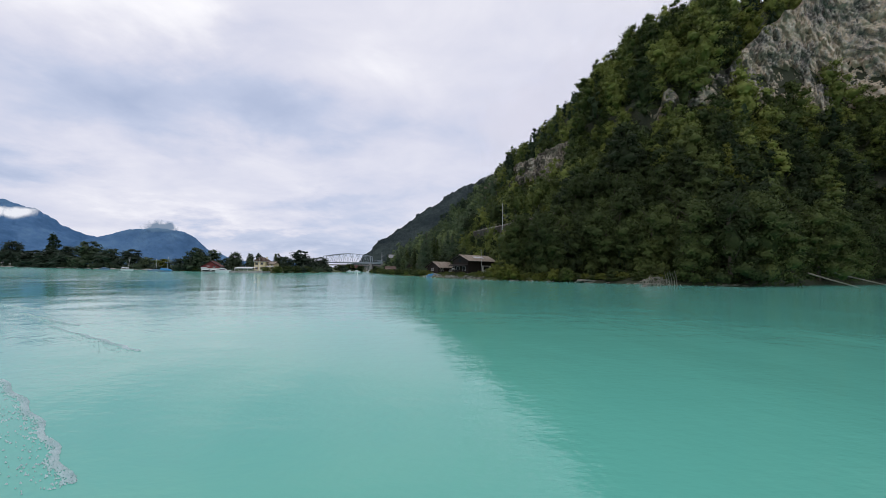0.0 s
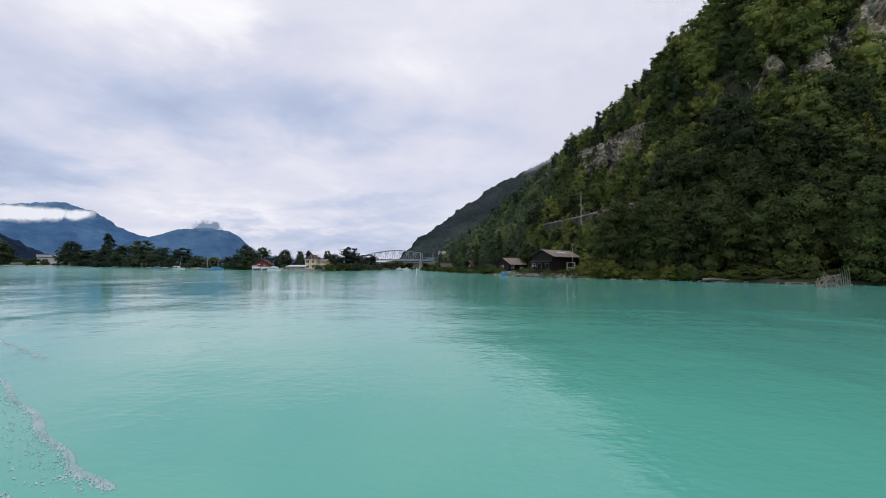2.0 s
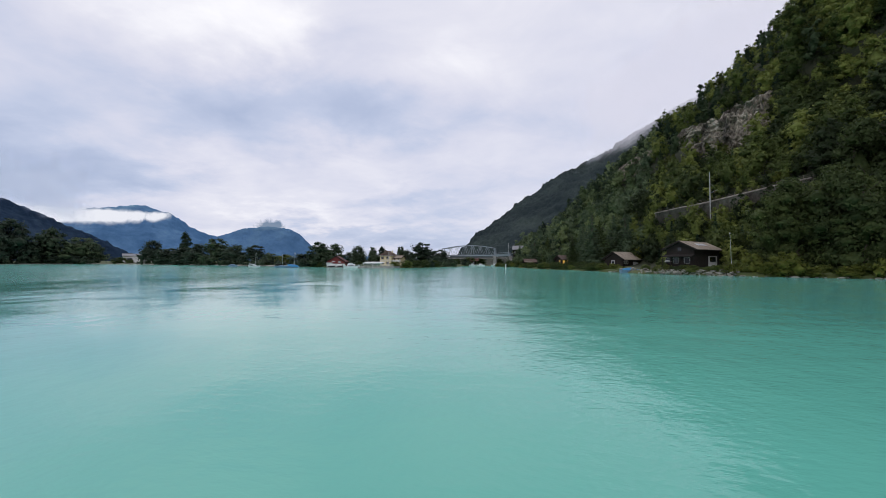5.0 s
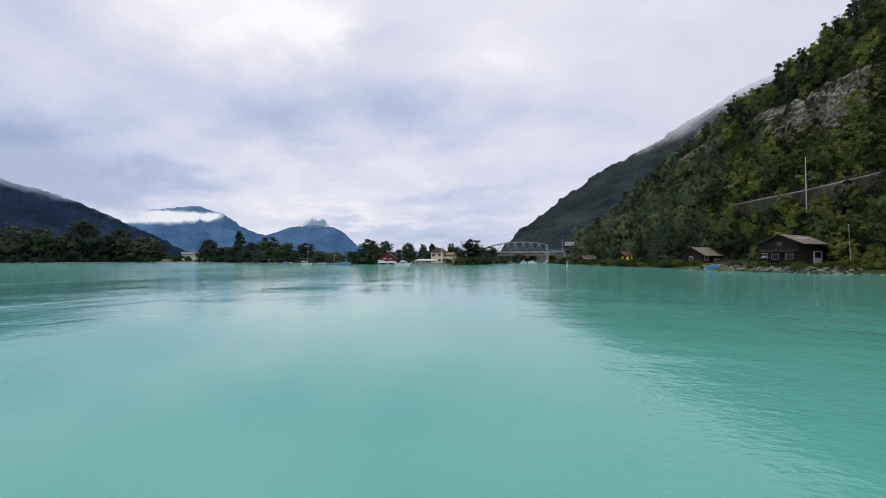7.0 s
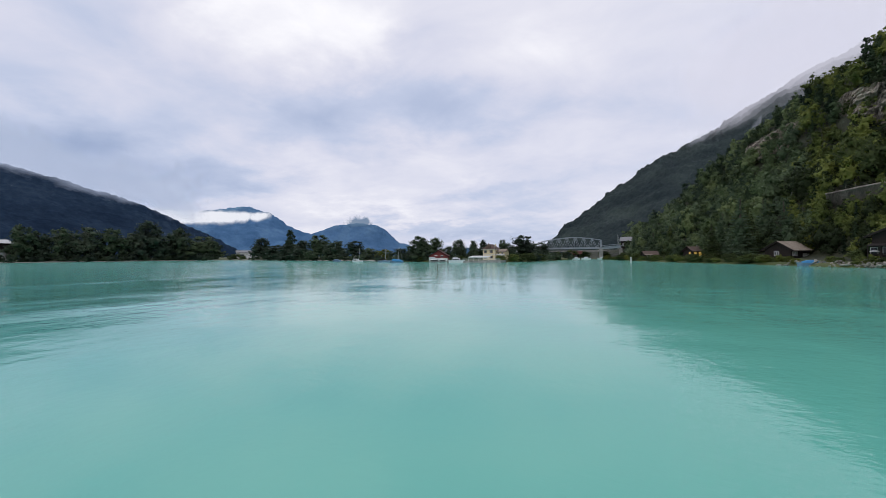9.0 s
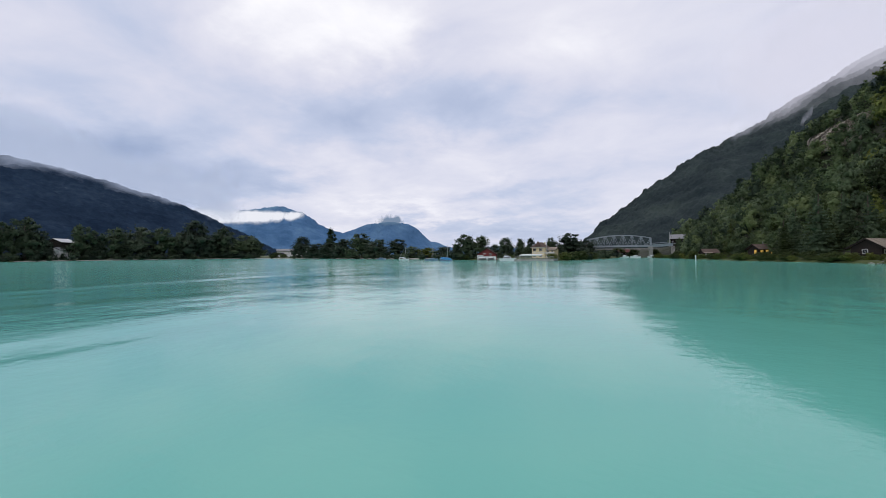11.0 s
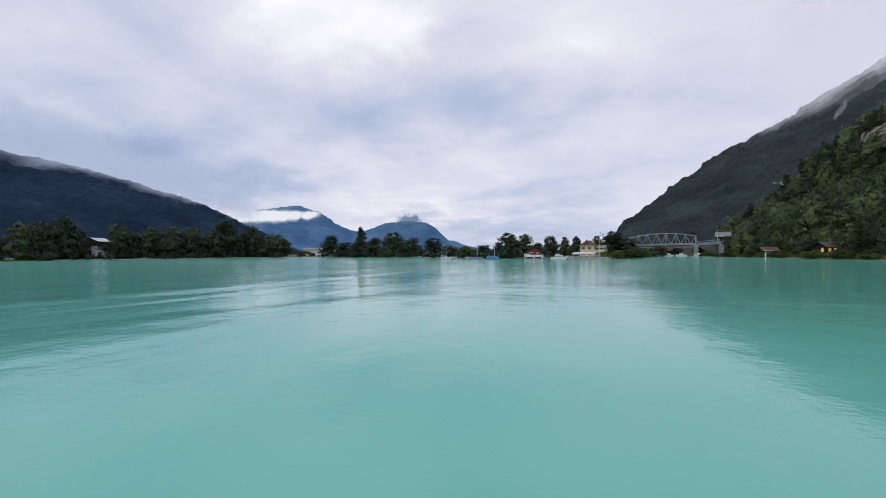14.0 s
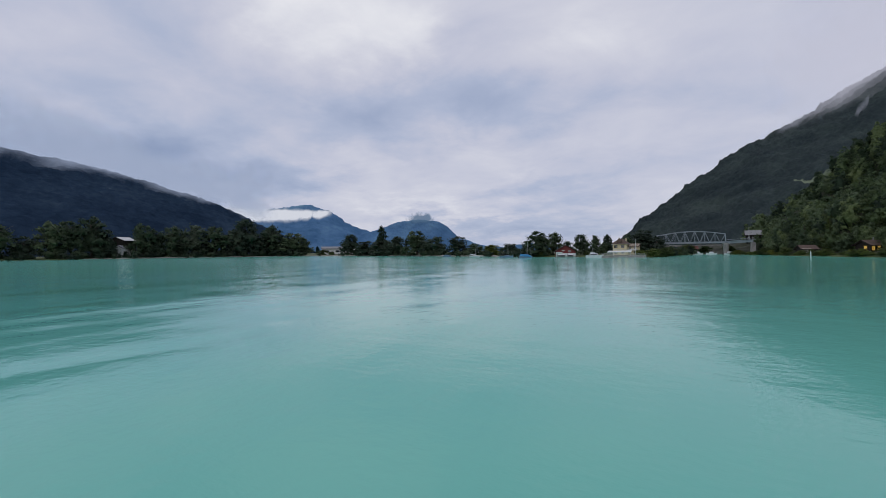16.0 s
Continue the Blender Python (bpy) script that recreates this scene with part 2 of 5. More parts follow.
# ---- the steep wooded bank: shore point, crest point and crest height, station by station ----
BANK = [
    (330, -80, 480, 60, 190), (230, 60, 350, 190, 185), (140, 134, 215, 232, 160), (100, 114, 160, 218, 146), (66, 94, 128, 214, 134), (46, 100, 104, 216, 123), (34, 110, 91, 236, 113),
    (20, 119, 78, 243, 104), (9, 125, 66, 252, 91), (-3, 140, 55, 262, 81), (-9, 162, 44, 305, 75), (-24, 192, 33, 350, 68), (-32, 220, 12, 345, 47), (-40, 250, -17, 337, 19), (-49, 283, -38, 335, 7), (-62, 330, -50, 372, 5), (-90, 420, -60, 440, 5),
]
BANK = np.array(BANK, dtype=float)
PROFILE_Q = [0, 0.012, 0.04, 0.17, 0.25, 0.31, 0.325, 0.60, 0.69, 0.73, 1.0, 1.35]
PROFILE_Z = [-0.03, 0.006, 0.014, 0.02, 0.125, 0.15, 0.23, 0.40, 0.455, 0.63, 1.0, 0.9]


def bank(v, q):
    i = np.arange(len(BANK))
    sx, sy, cx, cy, cz = [np.interp(v, i, BANK[:, k]) for k in range(5)]
    z = cz * np.interp(q, PROFILE_Q, PROFILE_Z)
    return np.array((sx + (cx - sx) * q, sy + (cy - sy) * q, z))


nu, nv = 16 * 12 + 1, 70
qs = np.concatenate([np.linspace(-0.02, 0.05, 10), np.sort(np.concatenate([np.linspace(0.06, 1.35, nv - 12), [0.3095, 0.3255]]))])
pts = []
for v in np.linspace(0, 16, nu):
    for q in qs:
        p = bank(v, q)
        if q > 0.03:
            g = min(1.0, q * 4)
            p[2] += g * (2.5 * rough(p, 0.03) + 1.0 * rough(p, 0.11, 3))
            p[0] += g * 2.0 * rough(p, 0.06, 7)
        else:
            p[0] += 0.8 * rough(p, 0.15, 5)
            p[1] += 0.8 * rough(p, 0.15, 9)
        pts.append(p)
bank_land = mesh_object("ground", pts, grid_faces(nu, len(qs)), [M_SOIL, M_GRASS], smooth=True)
cell = np.arange(len(bank_land.data.polygons))
bank_land.data.polygons.foreach_set("material_index", ((cell % (len(qs) - 1) < 12) & (cell // (len(qs) - 1) > 6.3 * 12)).astype(np.int32))
tagged(bank_land, "steep dark forest floor rising from the shore", "hillside", kind="structure")

# ---- the flat far shore ----
LEFT = [(-60, 420), (-58, 330), (-66, 262), (-74, 226), (-80, 204), (-97, 202), (-104, 218), (-125, 222), (-150, 240), (-190, 258), (-240, 286), (-300, 318), (-350, 338), (-400, 352), (-440, 330), (-470, 270), (-490, 190), (-500, 90), (-500, -60), (-460, -300)]
vs, fs = [], []
m = 8
dense = []
for (x0, y0), (x1, y1) in zip(LEFT, LEFT[1:]):
    for k in range(m):
        f = k / m
        dense.append((x0 + (x1 - x0) * f + 1.2 * noise.noise(Vector((x0 + k, y0, 0))), y0 + (y1 - y0) * f + 1.2 * noise.noise(Vector((x0, y0 + k, 4)))))
for j, (x, y) in enumerate(dense):
    ang = math.atan2(y - 60, x + 40)
    for d, z in ((-0.8, -0.4), (0.4, 0.25), (2.5, 0.6), (12, 0.9), (40, 1.2), (200, 1.6), (900, 3)):
        vs.append((x + d * math.cos(ang), y + d * math.sin(ang), z + (0.3 * noise.noise(Vector((x * 0.1, y * 0.1, d))) if d > 2 else 0)))
far_land = mesh_object("ground_far_shore", vs, grid_faces(len(dense), 7), [M_GRASS, M_GRAVEL], smooth=True)
cell = np.arange(len(far_land.data.polygons))
far_land.data.polygons.foreach_set("material_index", ((cell % 6 < 2) & (cell // 6 > 8 * 8) & (cell // 6 < 16 * 8)).astype(np.int32))
tagged(far_land, "flat grassy far shore with a pale gravel edge", "shore", kind="structure")


# ---- hills and mountains ----
def ridge(name, crest, foot, mat, label, rows=80, wild=10.0, scale=0.01, cols=36, tree=2.5, grain=0.09):
    """A mountain flank lofted from its foot to its crest and over to the far side."""
    crest, foot = np.array(crest, float), np.array(foot, float)
    n = (len(crest) - 1) * cols + 1
    i = np.arange(len(crest))
    P = []
    for v in np.linspace(0, len(crest) - 1, n):
        c = np.array([np.interp(v, i, crest[:, k]) for k in range(3)])
        f = np.array([np.interp(v, i, foot[:, k]) for k in range(3)])
        back = c + (c - f) * np.array((0.6, 0.6, -0.7))
        for q in np.linspace(0, 1.5, rows):
            p = f + (c - f) * q if q <= 1 else c + (back - c) * (q - 1) / 0.5
            if q <= 1:
                p[2] = f[2] + (c[2] - f[2]) * (0.75 * q + 0.25 * q * q)
            w = wild * min(1, 3 * q)
            p = p + np.array((w * rough(p, scale), w * rough(p, scale, 11), 0.7 * w * rough(p, scale * 1.7, 5)))
            if tree:
                k = abs(noise.noise(Vector((p[0] * grain, p[1] * grain, p[2] * grain)))) + 0.6 * abs(noise.noise(Vector((p[0] * grain * 2.3, p[1] * grain * 2.3, p[2] * grain * 2.3 + 7))))
                p = p + np.array((0, -0.6 * tree * k, 2 * tree * (k - 0.3)))
            P.append(p)
    return tagged(mesh_object(name, P, grid_faces(n, rows), mat, smooth=True), label, "mountain", kind="structure")


# forest colour shifted towards blue to stand in for haze before the hill
M_HILL = material("hazed_wooded_hill", [(0.36, (0.02, 0.031, 0.034)), (0.5, (0.034, 0.048, 0.048)), (0.64, (0.058, 0.077, 0.069))], scale=0.014, fine=0.2, relief=0.6, depth=2.5, rough=0.95, spec=0.1)
M_MEADOW = material("mountain_meadow", [(0.36, (0.12, 0.15, 0.10)), (0.5, (0.17, 0.205, 0.13)), (0.64, (0.22, 0.25, 0.16))], scale=0.02, fine=0.3, relief=0.2, depth=0.5, rough=0.95, spec=0.1)
# dark forest with the blue of distant air put into its colour, pale rock slides
M_HILL_BLUE = material("hazed_forest_hill", [(0.36, (0.014, 0.026, 0.047)), (0.5, (0.024, 0.042, 0.07)), (0.64, (0.04, 0.064, 0.095)), (0.70, (0.22, 0.25, 0.29))], scale=0.006, fine=0.06, relief=0.8, depth=6.0, rough=1.0, spec=0.0)
# the blue is aerial haze painted into the base colour
M_FAR = material("painted_haze_mountain", [(0.36, (0.06, 0.135, 0.25)), (0.5, (0.095, 0.19, 0.325)), (0.62, (0.15, 0.27, 0.39)), (0.7, (0.24, 0.38, 0.44))], scale=0.005, fine=0.022, relief=0.8, depth=10.0, rough=1.0, spec=0.0)
HILL_CREST = [(-190, 745, 2), (-141, 727, 14), (-91, 792, 68), (-39, 834, 115), (42, 881, 173), (126, 920, 221), (186, 948, 266), (279, 971, 322), (420, 1000, 392), (700, 1000, 475)]
HILL_FOOT = [(-180, 700, 0), (-130, 660, 0), (-80, 600, 0), (-30, 540, 0), (20, 480, 0), (70, 450, 0), (130, 420, 0), (200, 400, 0), (300, 380, 0), (500, 300, 0)]
hill = ridge("hill_behind_bridge", HILL_CREST, HILL_FOOT, [M_HILL, M_MEADOW], "dark wooded mountainside vanishing into low cloud", wild=9, scale=0.014, tree=2.4, grain=0.1, cols=64, rows=130)
cell = np.arange(len(hill.data.polygons))
cv, cq = (cell // 129 + 0.5) / 64, (cell % 129 + 0.5) * 1.5 / 129
hill.data.polygons.foreach_set("material_index", ((cv > 4.5) & (cv < 5.25) & (abs(cq - 0.475 - 0.02 * np.sin(9 * cv)) < 0.022)).astype(np.int32))
WEST_CREST = [(-1400, -300, 330), (-1500, 200, 300), (-1485, 490, 262), (-1433, 628, 238), (-1367, 762, 196), (-1304, 864, 162), (-1274, 907, 134), (-1226, 969, 92), (-1184, 1020, 54), (-1120, 1090, 6)]
WEST_FOOT = [(-900, -200, 0), (-900, 100, 0), (-900, 300, 0), (-900, 400, 0), (-900, 500, 0), (-900, 600, 0), (-900, 680, 0), (-900, 760, 0), (-960, 830, 0), (-1080, 1040, 0)]
ridge("hill_far_left", WEST_CREST, WEST_FOOT, M_HILL_BLUE, "dark wooded mountain tinted haze blue under low cloud", wild=8, scale=0.008, tree=4.0, grain=0.045)
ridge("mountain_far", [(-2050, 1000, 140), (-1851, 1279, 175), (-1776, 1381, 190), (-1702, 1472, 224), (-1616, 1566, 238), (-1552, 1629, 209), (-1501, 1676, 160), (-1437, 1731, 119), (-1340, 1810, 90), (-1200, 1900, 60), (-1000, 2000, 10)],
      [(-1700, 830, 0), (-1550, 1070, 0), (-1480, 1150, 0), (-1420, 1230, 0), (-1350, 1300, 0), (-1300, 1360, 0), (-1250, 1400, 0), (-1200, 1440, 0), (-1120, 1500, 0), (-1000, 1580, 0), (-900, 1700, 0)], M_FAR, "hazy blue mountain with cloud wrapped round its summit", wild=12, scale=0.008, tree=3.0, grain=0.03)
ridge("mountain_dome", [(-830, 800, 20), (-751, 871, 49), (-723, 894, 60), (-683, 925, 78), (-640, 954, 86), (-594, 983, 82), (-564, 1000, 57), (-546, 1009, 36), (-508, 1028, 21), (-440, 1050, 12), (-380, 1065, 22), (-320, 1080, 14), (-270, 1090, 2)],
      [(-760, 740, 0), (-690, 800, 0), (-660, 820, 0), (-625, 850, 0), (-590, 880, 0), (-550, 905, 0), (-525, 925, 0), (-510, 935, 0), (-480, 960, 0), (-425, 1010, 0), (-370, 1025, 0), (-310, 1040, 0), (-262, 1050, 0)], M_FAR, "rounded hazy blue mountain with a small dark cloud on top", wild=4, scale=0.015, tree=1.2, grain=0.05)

# ---- trees ----
def leaf_sprays(rng, p, nrm, size, droop=0.3):
    """Small three-cornered leaf sprays at p, facing nrm, each of its own size and turn."""
    n = len(p)
    nrm = nrm / np.linalg.norm(nrm, axis=1, keepdims=True)
    a = np.cross(nrm, rng.normal(size=(n, 3)))
    a /= np.linalg.norm(a, axis=1, keepdims=True) + 1e-9
    b = np.cross(nrm, a)
    s = 1.22 * size * (0.55 + 0.9 * rng.random((n, 1)))
    a, b = a * s, b * s * 0.72
    dr = np.array((0, 0, -droop)) * s
    return np.stack([p + a + dr, p - 0.5 * a + b, p - 0.5 * a - b], 1).reshape(-1, 3)


def octahedron():
    """Eight three-cornered faces, corners listed face by face and turned outwards."""
    out = []
    for x in (-1, 1):
        for y in (-1, 1):
            for z in (-1, 1):
                q = [(x, 0, 0), (0, y, 0), (0, 0, z)]
                out += q if x * y * z > 0 else q[::-1]
    return np.array(out, float)


CORE = octahedron()


def mound(rng, c, R, n, size, shell=0.22, core=0.74, out=None):
    """One bough's mass of leaves: an uneven, ragged shell of sprays round a closed core.
    Rows of six numbers: the corner and the soft normal of the mass there."""
    c, R = np.array(c, float), np.array(R, float)
    d = rng.normal(size=(n, 3)) + np.array((0, 0, 0.35))
    d /= np.linalg.norm(d, axis=1, keepdims=True)
    k = rng.random(4) * math.tau
    lump = 1 + 0.22 * np.sin(3.1 * d[:, 0] + k[0]) * np.sin(3.7 * d[:, 1] + k[1]) + 0.2 * np.sin(5.3 * d[:, 2] + 4.1 * d[:, 0] + k[2]) + 0.12 * np.sin(9.0 * d[:, 1] - 7.0 * d[:, 0] + k[3])
    f = (lump * (1 - 1.6 * shell + 2.2 * shell * rng.random(n)))[:, None]
    P = c + d * R * f
    # twigs reach out and hang at the rim of a bough
    P[:, 2] -= 0.25 * R[2] * (d[:, 0] ** 2 + d[:, 1] ** 2) * rng.random(n)
    V = leaf_sprays(rng, P, d / R * R.mean() + 0.7 * rng.normal(size=(n, 3)), size)
    N = 0.8 * d + 0.22 * rng.normal(size=(n, 3)) + (np.array(out) * 0.8 if out is not None else 0) + np.array((0, 0, 0.2))
    N = np.repeat(N / np.linalg.norm(N, axis=1, keepdims=True), 3, 0)
    a = rng.random() * math.tau
    K = np.stack([CORE[:, 0] * math.cos(a) - CORE[:, 1] * math.sin(a), CORE[:, 0] * math.sin(a) + CORE[:, 1] * math.cos(a), CORE[:, 2]], 1)
    return np.concatenate([np.hstack([V, N]), np.hstack([c + K * R * core, K])])


def crown(rng, h, w, boughs, per, size, low=0.1, shape="round"):
    """A crown of many flat, overlapping boughs of unlike size inside an egg-shaped or tall outline."""
    V = []
    n = int(boughs * 1.4)
    lean = rng.normal(size=2) * 0.06 * w
    for i in range(n):
        t = (i + rng.random()) / n
        if shape == "round":
            prof = math.sqrt(max(0.1, 1 - (2 * (t - 0.42)) ** 2 * 0.72))
        elif shape == "tall":
            prof = math.sqrt(max(0.08, 1 - (t - 0.2) ** 2 * 1.45))
        else:
            prof = max(0.1, 1.05 - t)
        a = i * 2.4 + 1.3 * rng.random()
        big = 0.5 + 0.9 * rng.random() ** 1.4
        r = w * 0.18 * big * (0.55 + 0.45 * prof)
        rr = max(0.0, w * 0.54 * prof - r * 0.7) * (0.45 + 0.6 * rng.random())
        z = h * (low + (1 - low) * t) - 0.4 * r * t
        V.append(mound(rng, (rr * math.cos(a) + lean[0] * t, rr * math.sin(a) + lean[1] * t, z), (r * 1.15, r * 1.15, r * (0.62 + 0.35 * rng.random())), max(8, int(per * 0.72 * big)), size, out=(0.6 * math.cos(a), 0.6 * math.sin(a), t)))
    V.append(mound(rng, (lean[0] * 0.4, lean[1] * 0.4, h * (low + 0.42 * (1 - low))), (w * 0.32, w * 0.32, h * 0.4), int(per * 2.0), size))
    return np.concatenate(V)


def trunk_mesh(rng, h, r, limbs=6, spread=3.0, low=0.3):
    """Tapered trunk with limbs, as one tube mesh."""
    V, Fc = [], []

    def tube(pts, radii, k=7):
        base = len(V)
        for (p, rad) in zip(pts, radii):
            for i in range(k):
                a = i * math.tau / k
                V.append((p[0] + rad * math.cos(a), p[1] + rad * math.sin(a), p[2]))
        for j in range(len(pts) - 1):
            for i in range(k):
                Fc.append((base + j * k + i, base + j * k + (i + 1) % k, base + (j + 1) * k + (i + 1) % k, base + (j + 1) * k + i))

    lean = rng.normal(size=2) * 0.04 * h
    spine = [(lean[0] * t * t, lean[1] * t * t, h * t - 0.5 * (t == 0)) for t in np.linspace(0, 0.85, 6)]
    tube(spine, [r * (1.25 - t) for t in np.linspace(0, 0.95, 6)])
    for i in range(limbs):
        t = low + (0.8 - low) * i / max(1, limbs - 1)
        a = rng.random() * math.tau
        s = np.array((lean[0] * t * t, lean[1] * t * t, h * t))
        e = s + np.array((math.cos(a), math.sin(a), 0.7)) * spread * (0.6 + 0.5 * rng.random())
        mid = (s + e) / 2 + np.array((0, 0, -0.08 * spread))
        tube([s, mid, e], [r * 0.4, r * 0.25, r * 0.08], 5)
    return np.array(V), Fc


def broad_tree(seed, h, w, boughs=16, per=220, size=0.26, low=0.1, shape="round"):
    """Leaves and trunk of a broadleaf tree."""
    rng = np.random.default_rng(seed)
    return crown(rng, h, w, boughs, per, size, low, shape), trunk_mesh(rng, h, 0.02 * h + 0.06, 7, w * 0.33, max(0.2, low))


def conifer_tree(seed, h, w, tiers=16, per=16, size=0.35):
    """Whorls of drooping, feathered boughs round a straight stem."""
    rng = np.random.default_rng(seed)
    P, N = [], []
    for i in range(tiers):
        t = i / (tiers - 1)
        z = h * (0.06 + 0.9 * t)
        rad = w * 0.5 * (1 - t) ** 0.8 * (0.8 + 0.35 * rng.random()) + 0.2
        k = max(4, int(11 * (1 - t) + 3))
        for j in range(k):
            a = j * math.tau / k + rng.random()
            m = max(3, int(per * (1 - 0.7 * t)))
            f = rng.random(m) ** 0.6
            x = rad * f
            side = rng.normal(size=m) * 0.12 * rad * (0.3 + f)
            P.append(np.stack([x * math.cos(a) - side * math.sin(a), x * math.sin(a) + side * math.cos(a), z - 0.32 * x - 0.1 * x * f + rng.normal(size=m) * 0.12 + 0.25 * rad * f ** 3], 1))
            N.append(np.stack([np.full(m, 0.5 * math.cos(a)), np.full(m, 0.5 * math.sin(a)), np.full(m, 0.9)], 1) + 0.35 * rng.normal(size=(m, 3)))
    P, N = np.concatenate(P), np.concatenate(N)
    V = leaf_sprays(rng, P, N, size, 0.6)
    M = N / np.linalg.norm(N, axis=1, keepdims=True) + 0.5 * rng.normal(size=N.shape) * np.array((1, 1, 0.4))
    M = np.repeat(M / np.linalg.norm(M, axis=1, keepdims=True), 3, 0)
    cores = [np.hstack([np.array((0, 0, h * z)) + CORE * np.array((w * 0.5 * (1 - z) * 0.6 + 0.1, w * 0.5 * (1 - z) * 0.6 + 0.1, h * 0.11)), CORE]) for z in (0.15, 0.3, 0.45, 0.6, 0.75, 0.87)]
    return np.concatenate([np.hstack([V, M]), *cores]), trunk_mesh(rng, h * 1.12, 0.016 * h + 0.06, 0)


def soft_normals(me, N):
    at = me.attributes.new("custom_normal", "FLOAT_VECTOR", "POINT")
    at.data.foreach_set("vector", np.ascontiguousarray(N, dtype=np.float32).ravel())


def tree_data(kind, data, mat):
    V, (TV, TF) = data
    me = bpy.data.meshes.new(kind + "_crown")
    q = len(V) // 3
    me.vertices.add(len(V))
    me.vertices.foreach_set("co", np.ascontiguousarray(V[:, :3], dtype=np.float32).ravel())
    me.loops.add(len(V))
    me.loops.foreach_set("vertex_index", np.arange(len(V), dtype=np.int32))
    me.polygons.add(q)
    me.polygons.foreach_set("loop_start", np.arange(0, 3 * q, 3, dtype=np.int32))
    me.update(calc_edges=True)
    soft_normals(me, V[:, 3:])
    me.materials.append(mat)
    tm = bpy.data.meshes.new(kind + "_trunk")
    tm.from_pydata(TV.tolist(), [], TF)
    tm.polygons.foreach_set("use_smooth", np.ones(len(tm.polygons), dtype=bool))
    tm.materials.append(M_BARK)
    return me, tm


def plant(name, meshes, x, y, z, s=1.0, turn=0.0, squash=1.0, label="", category="tree", group=""):
    ob = new(name)
    ob.matrix_world = pose(x, y, z, 0, 0, turn) @ Matrix.Diagonal((s * squash, s * squash, s, 1))
    tagged(ob, label, category, group)
    for me, nm in zip(meshes, ("crown", "trunk")):
        p = new(nm, me)
        p.parent = ob
    return ob


def forest(name, items, mat, label, vary=0.23):
    """Woods too many to count, joined: items are (points of a leaf mesh, position, scale, turn)."""
    VV = []
    for V, (x, y, z), s, a in items:
        ca, sa = math.cos(a), math.sin(a)
        VV.append(np.stack([s * (V[:, 0] * ca - V[:, 1] * sa) + x, s * (V[:, 0] * sa + V[:, 1] * ca) + y, V[:, 2] * s + z, V[:, 3] * ca - V[:, 4] * sa, V[:, 3] * sa + V[:, 4] * ca, V[:, 5]], 1))
    tone = np.concatenate([np.full(len(V), r) for V, r in zip(VV, np.random.default_rng(len(VV)).normal(0, vary, len(VV)))])
    VV = np.concatenate(VV)
    ob = mesh_object(name, VV[:, :3], np.arange(len(VV)).reshape(-1, 3), mat)
    soft_normals(ob.data, VV[:, 3:])
    at = ob.data.attributes.new("tone", "FLOAT", "POINT")
    at.data.foreach_set("value", tone.astype(np.float32))
    return tagged(ob, label, "trees", kind="stuff")


rng = np.random.default_rng(5)
def slope_crown(seed, h, w, boughs, per, size, shape="round", low=0.1):
    return crown(np.random.default_rng(seed), h, w, boughs, per, size, low, shape)


SLOPE_ROUND = [slope_crown(40 + i, 8.0 + i % 3 * 2.2, 7.0 + 1.2 * (i % 2), 6, 92, 0.335, ("round", "tall")[i % 2]) for i in range(6)]
SLOPE_BIG = [slope_crown(50 + i, 13.0 + i % 3 * 2.5, 10.5 + 1.5 * (i % 2), 14, 132, 0.31, ("round", "tall")[i % 2], 0.05) for i in range(6)]
SLOPE_FIR = [conifer_tree(60 + i, 11 + i, 6.2, 11, 5, 0.5)[0] for i in range(3)]
SLOPE_PINE = [slope_crown(64 + i, 10.5 + 1.5 * i, 5.2, 5, 60, 0.36, "tall", 0.22) for i in range(3)]


def upper_cliff_top(v):
    return np.interp(v, (0.6, 2.3, 3.0, 3.6, 4.05, 4.9), (0.99, 0.97, 0.86, 0.77, 0.735, 0.722)) + 0.02 * noise.noise(Vector((v * 4.0, 5.0, 0)))


def band_foot(v):
    return np.interp(v, (7.0, 7.5, 8.5, 9.3), (0.685, 0.665, 0.68, 0.76)) + 0.018 * noise.noise(Vector((v * 6.0, 2.0, 0)))


def band_top(v):
    return np.interp(v, (7.0, 8, 8.6, 9.3), (0.755, 0.785, 0.80, 0.87)) + 0.03 * noise.noise(Vector((v * 5.0, 9.0, 0)))


woods = {"mixed": [], "dark": [], "warm": [], "firs": [], "mixed far": [], "dark far": []}
spots = []


def far_enough(p, gap):
    if spots:
        o = np.array(spots)
        if ((o[:, 0] - p[0]) ** 2 + (o[:, 1] - p[1]) ** 2 + (o[:, 2] - p[2]) ** 2 < (gap + o[:, 3]) ** 2 / 4).any():
            return False
    spots.append((*p, gap))
    return True


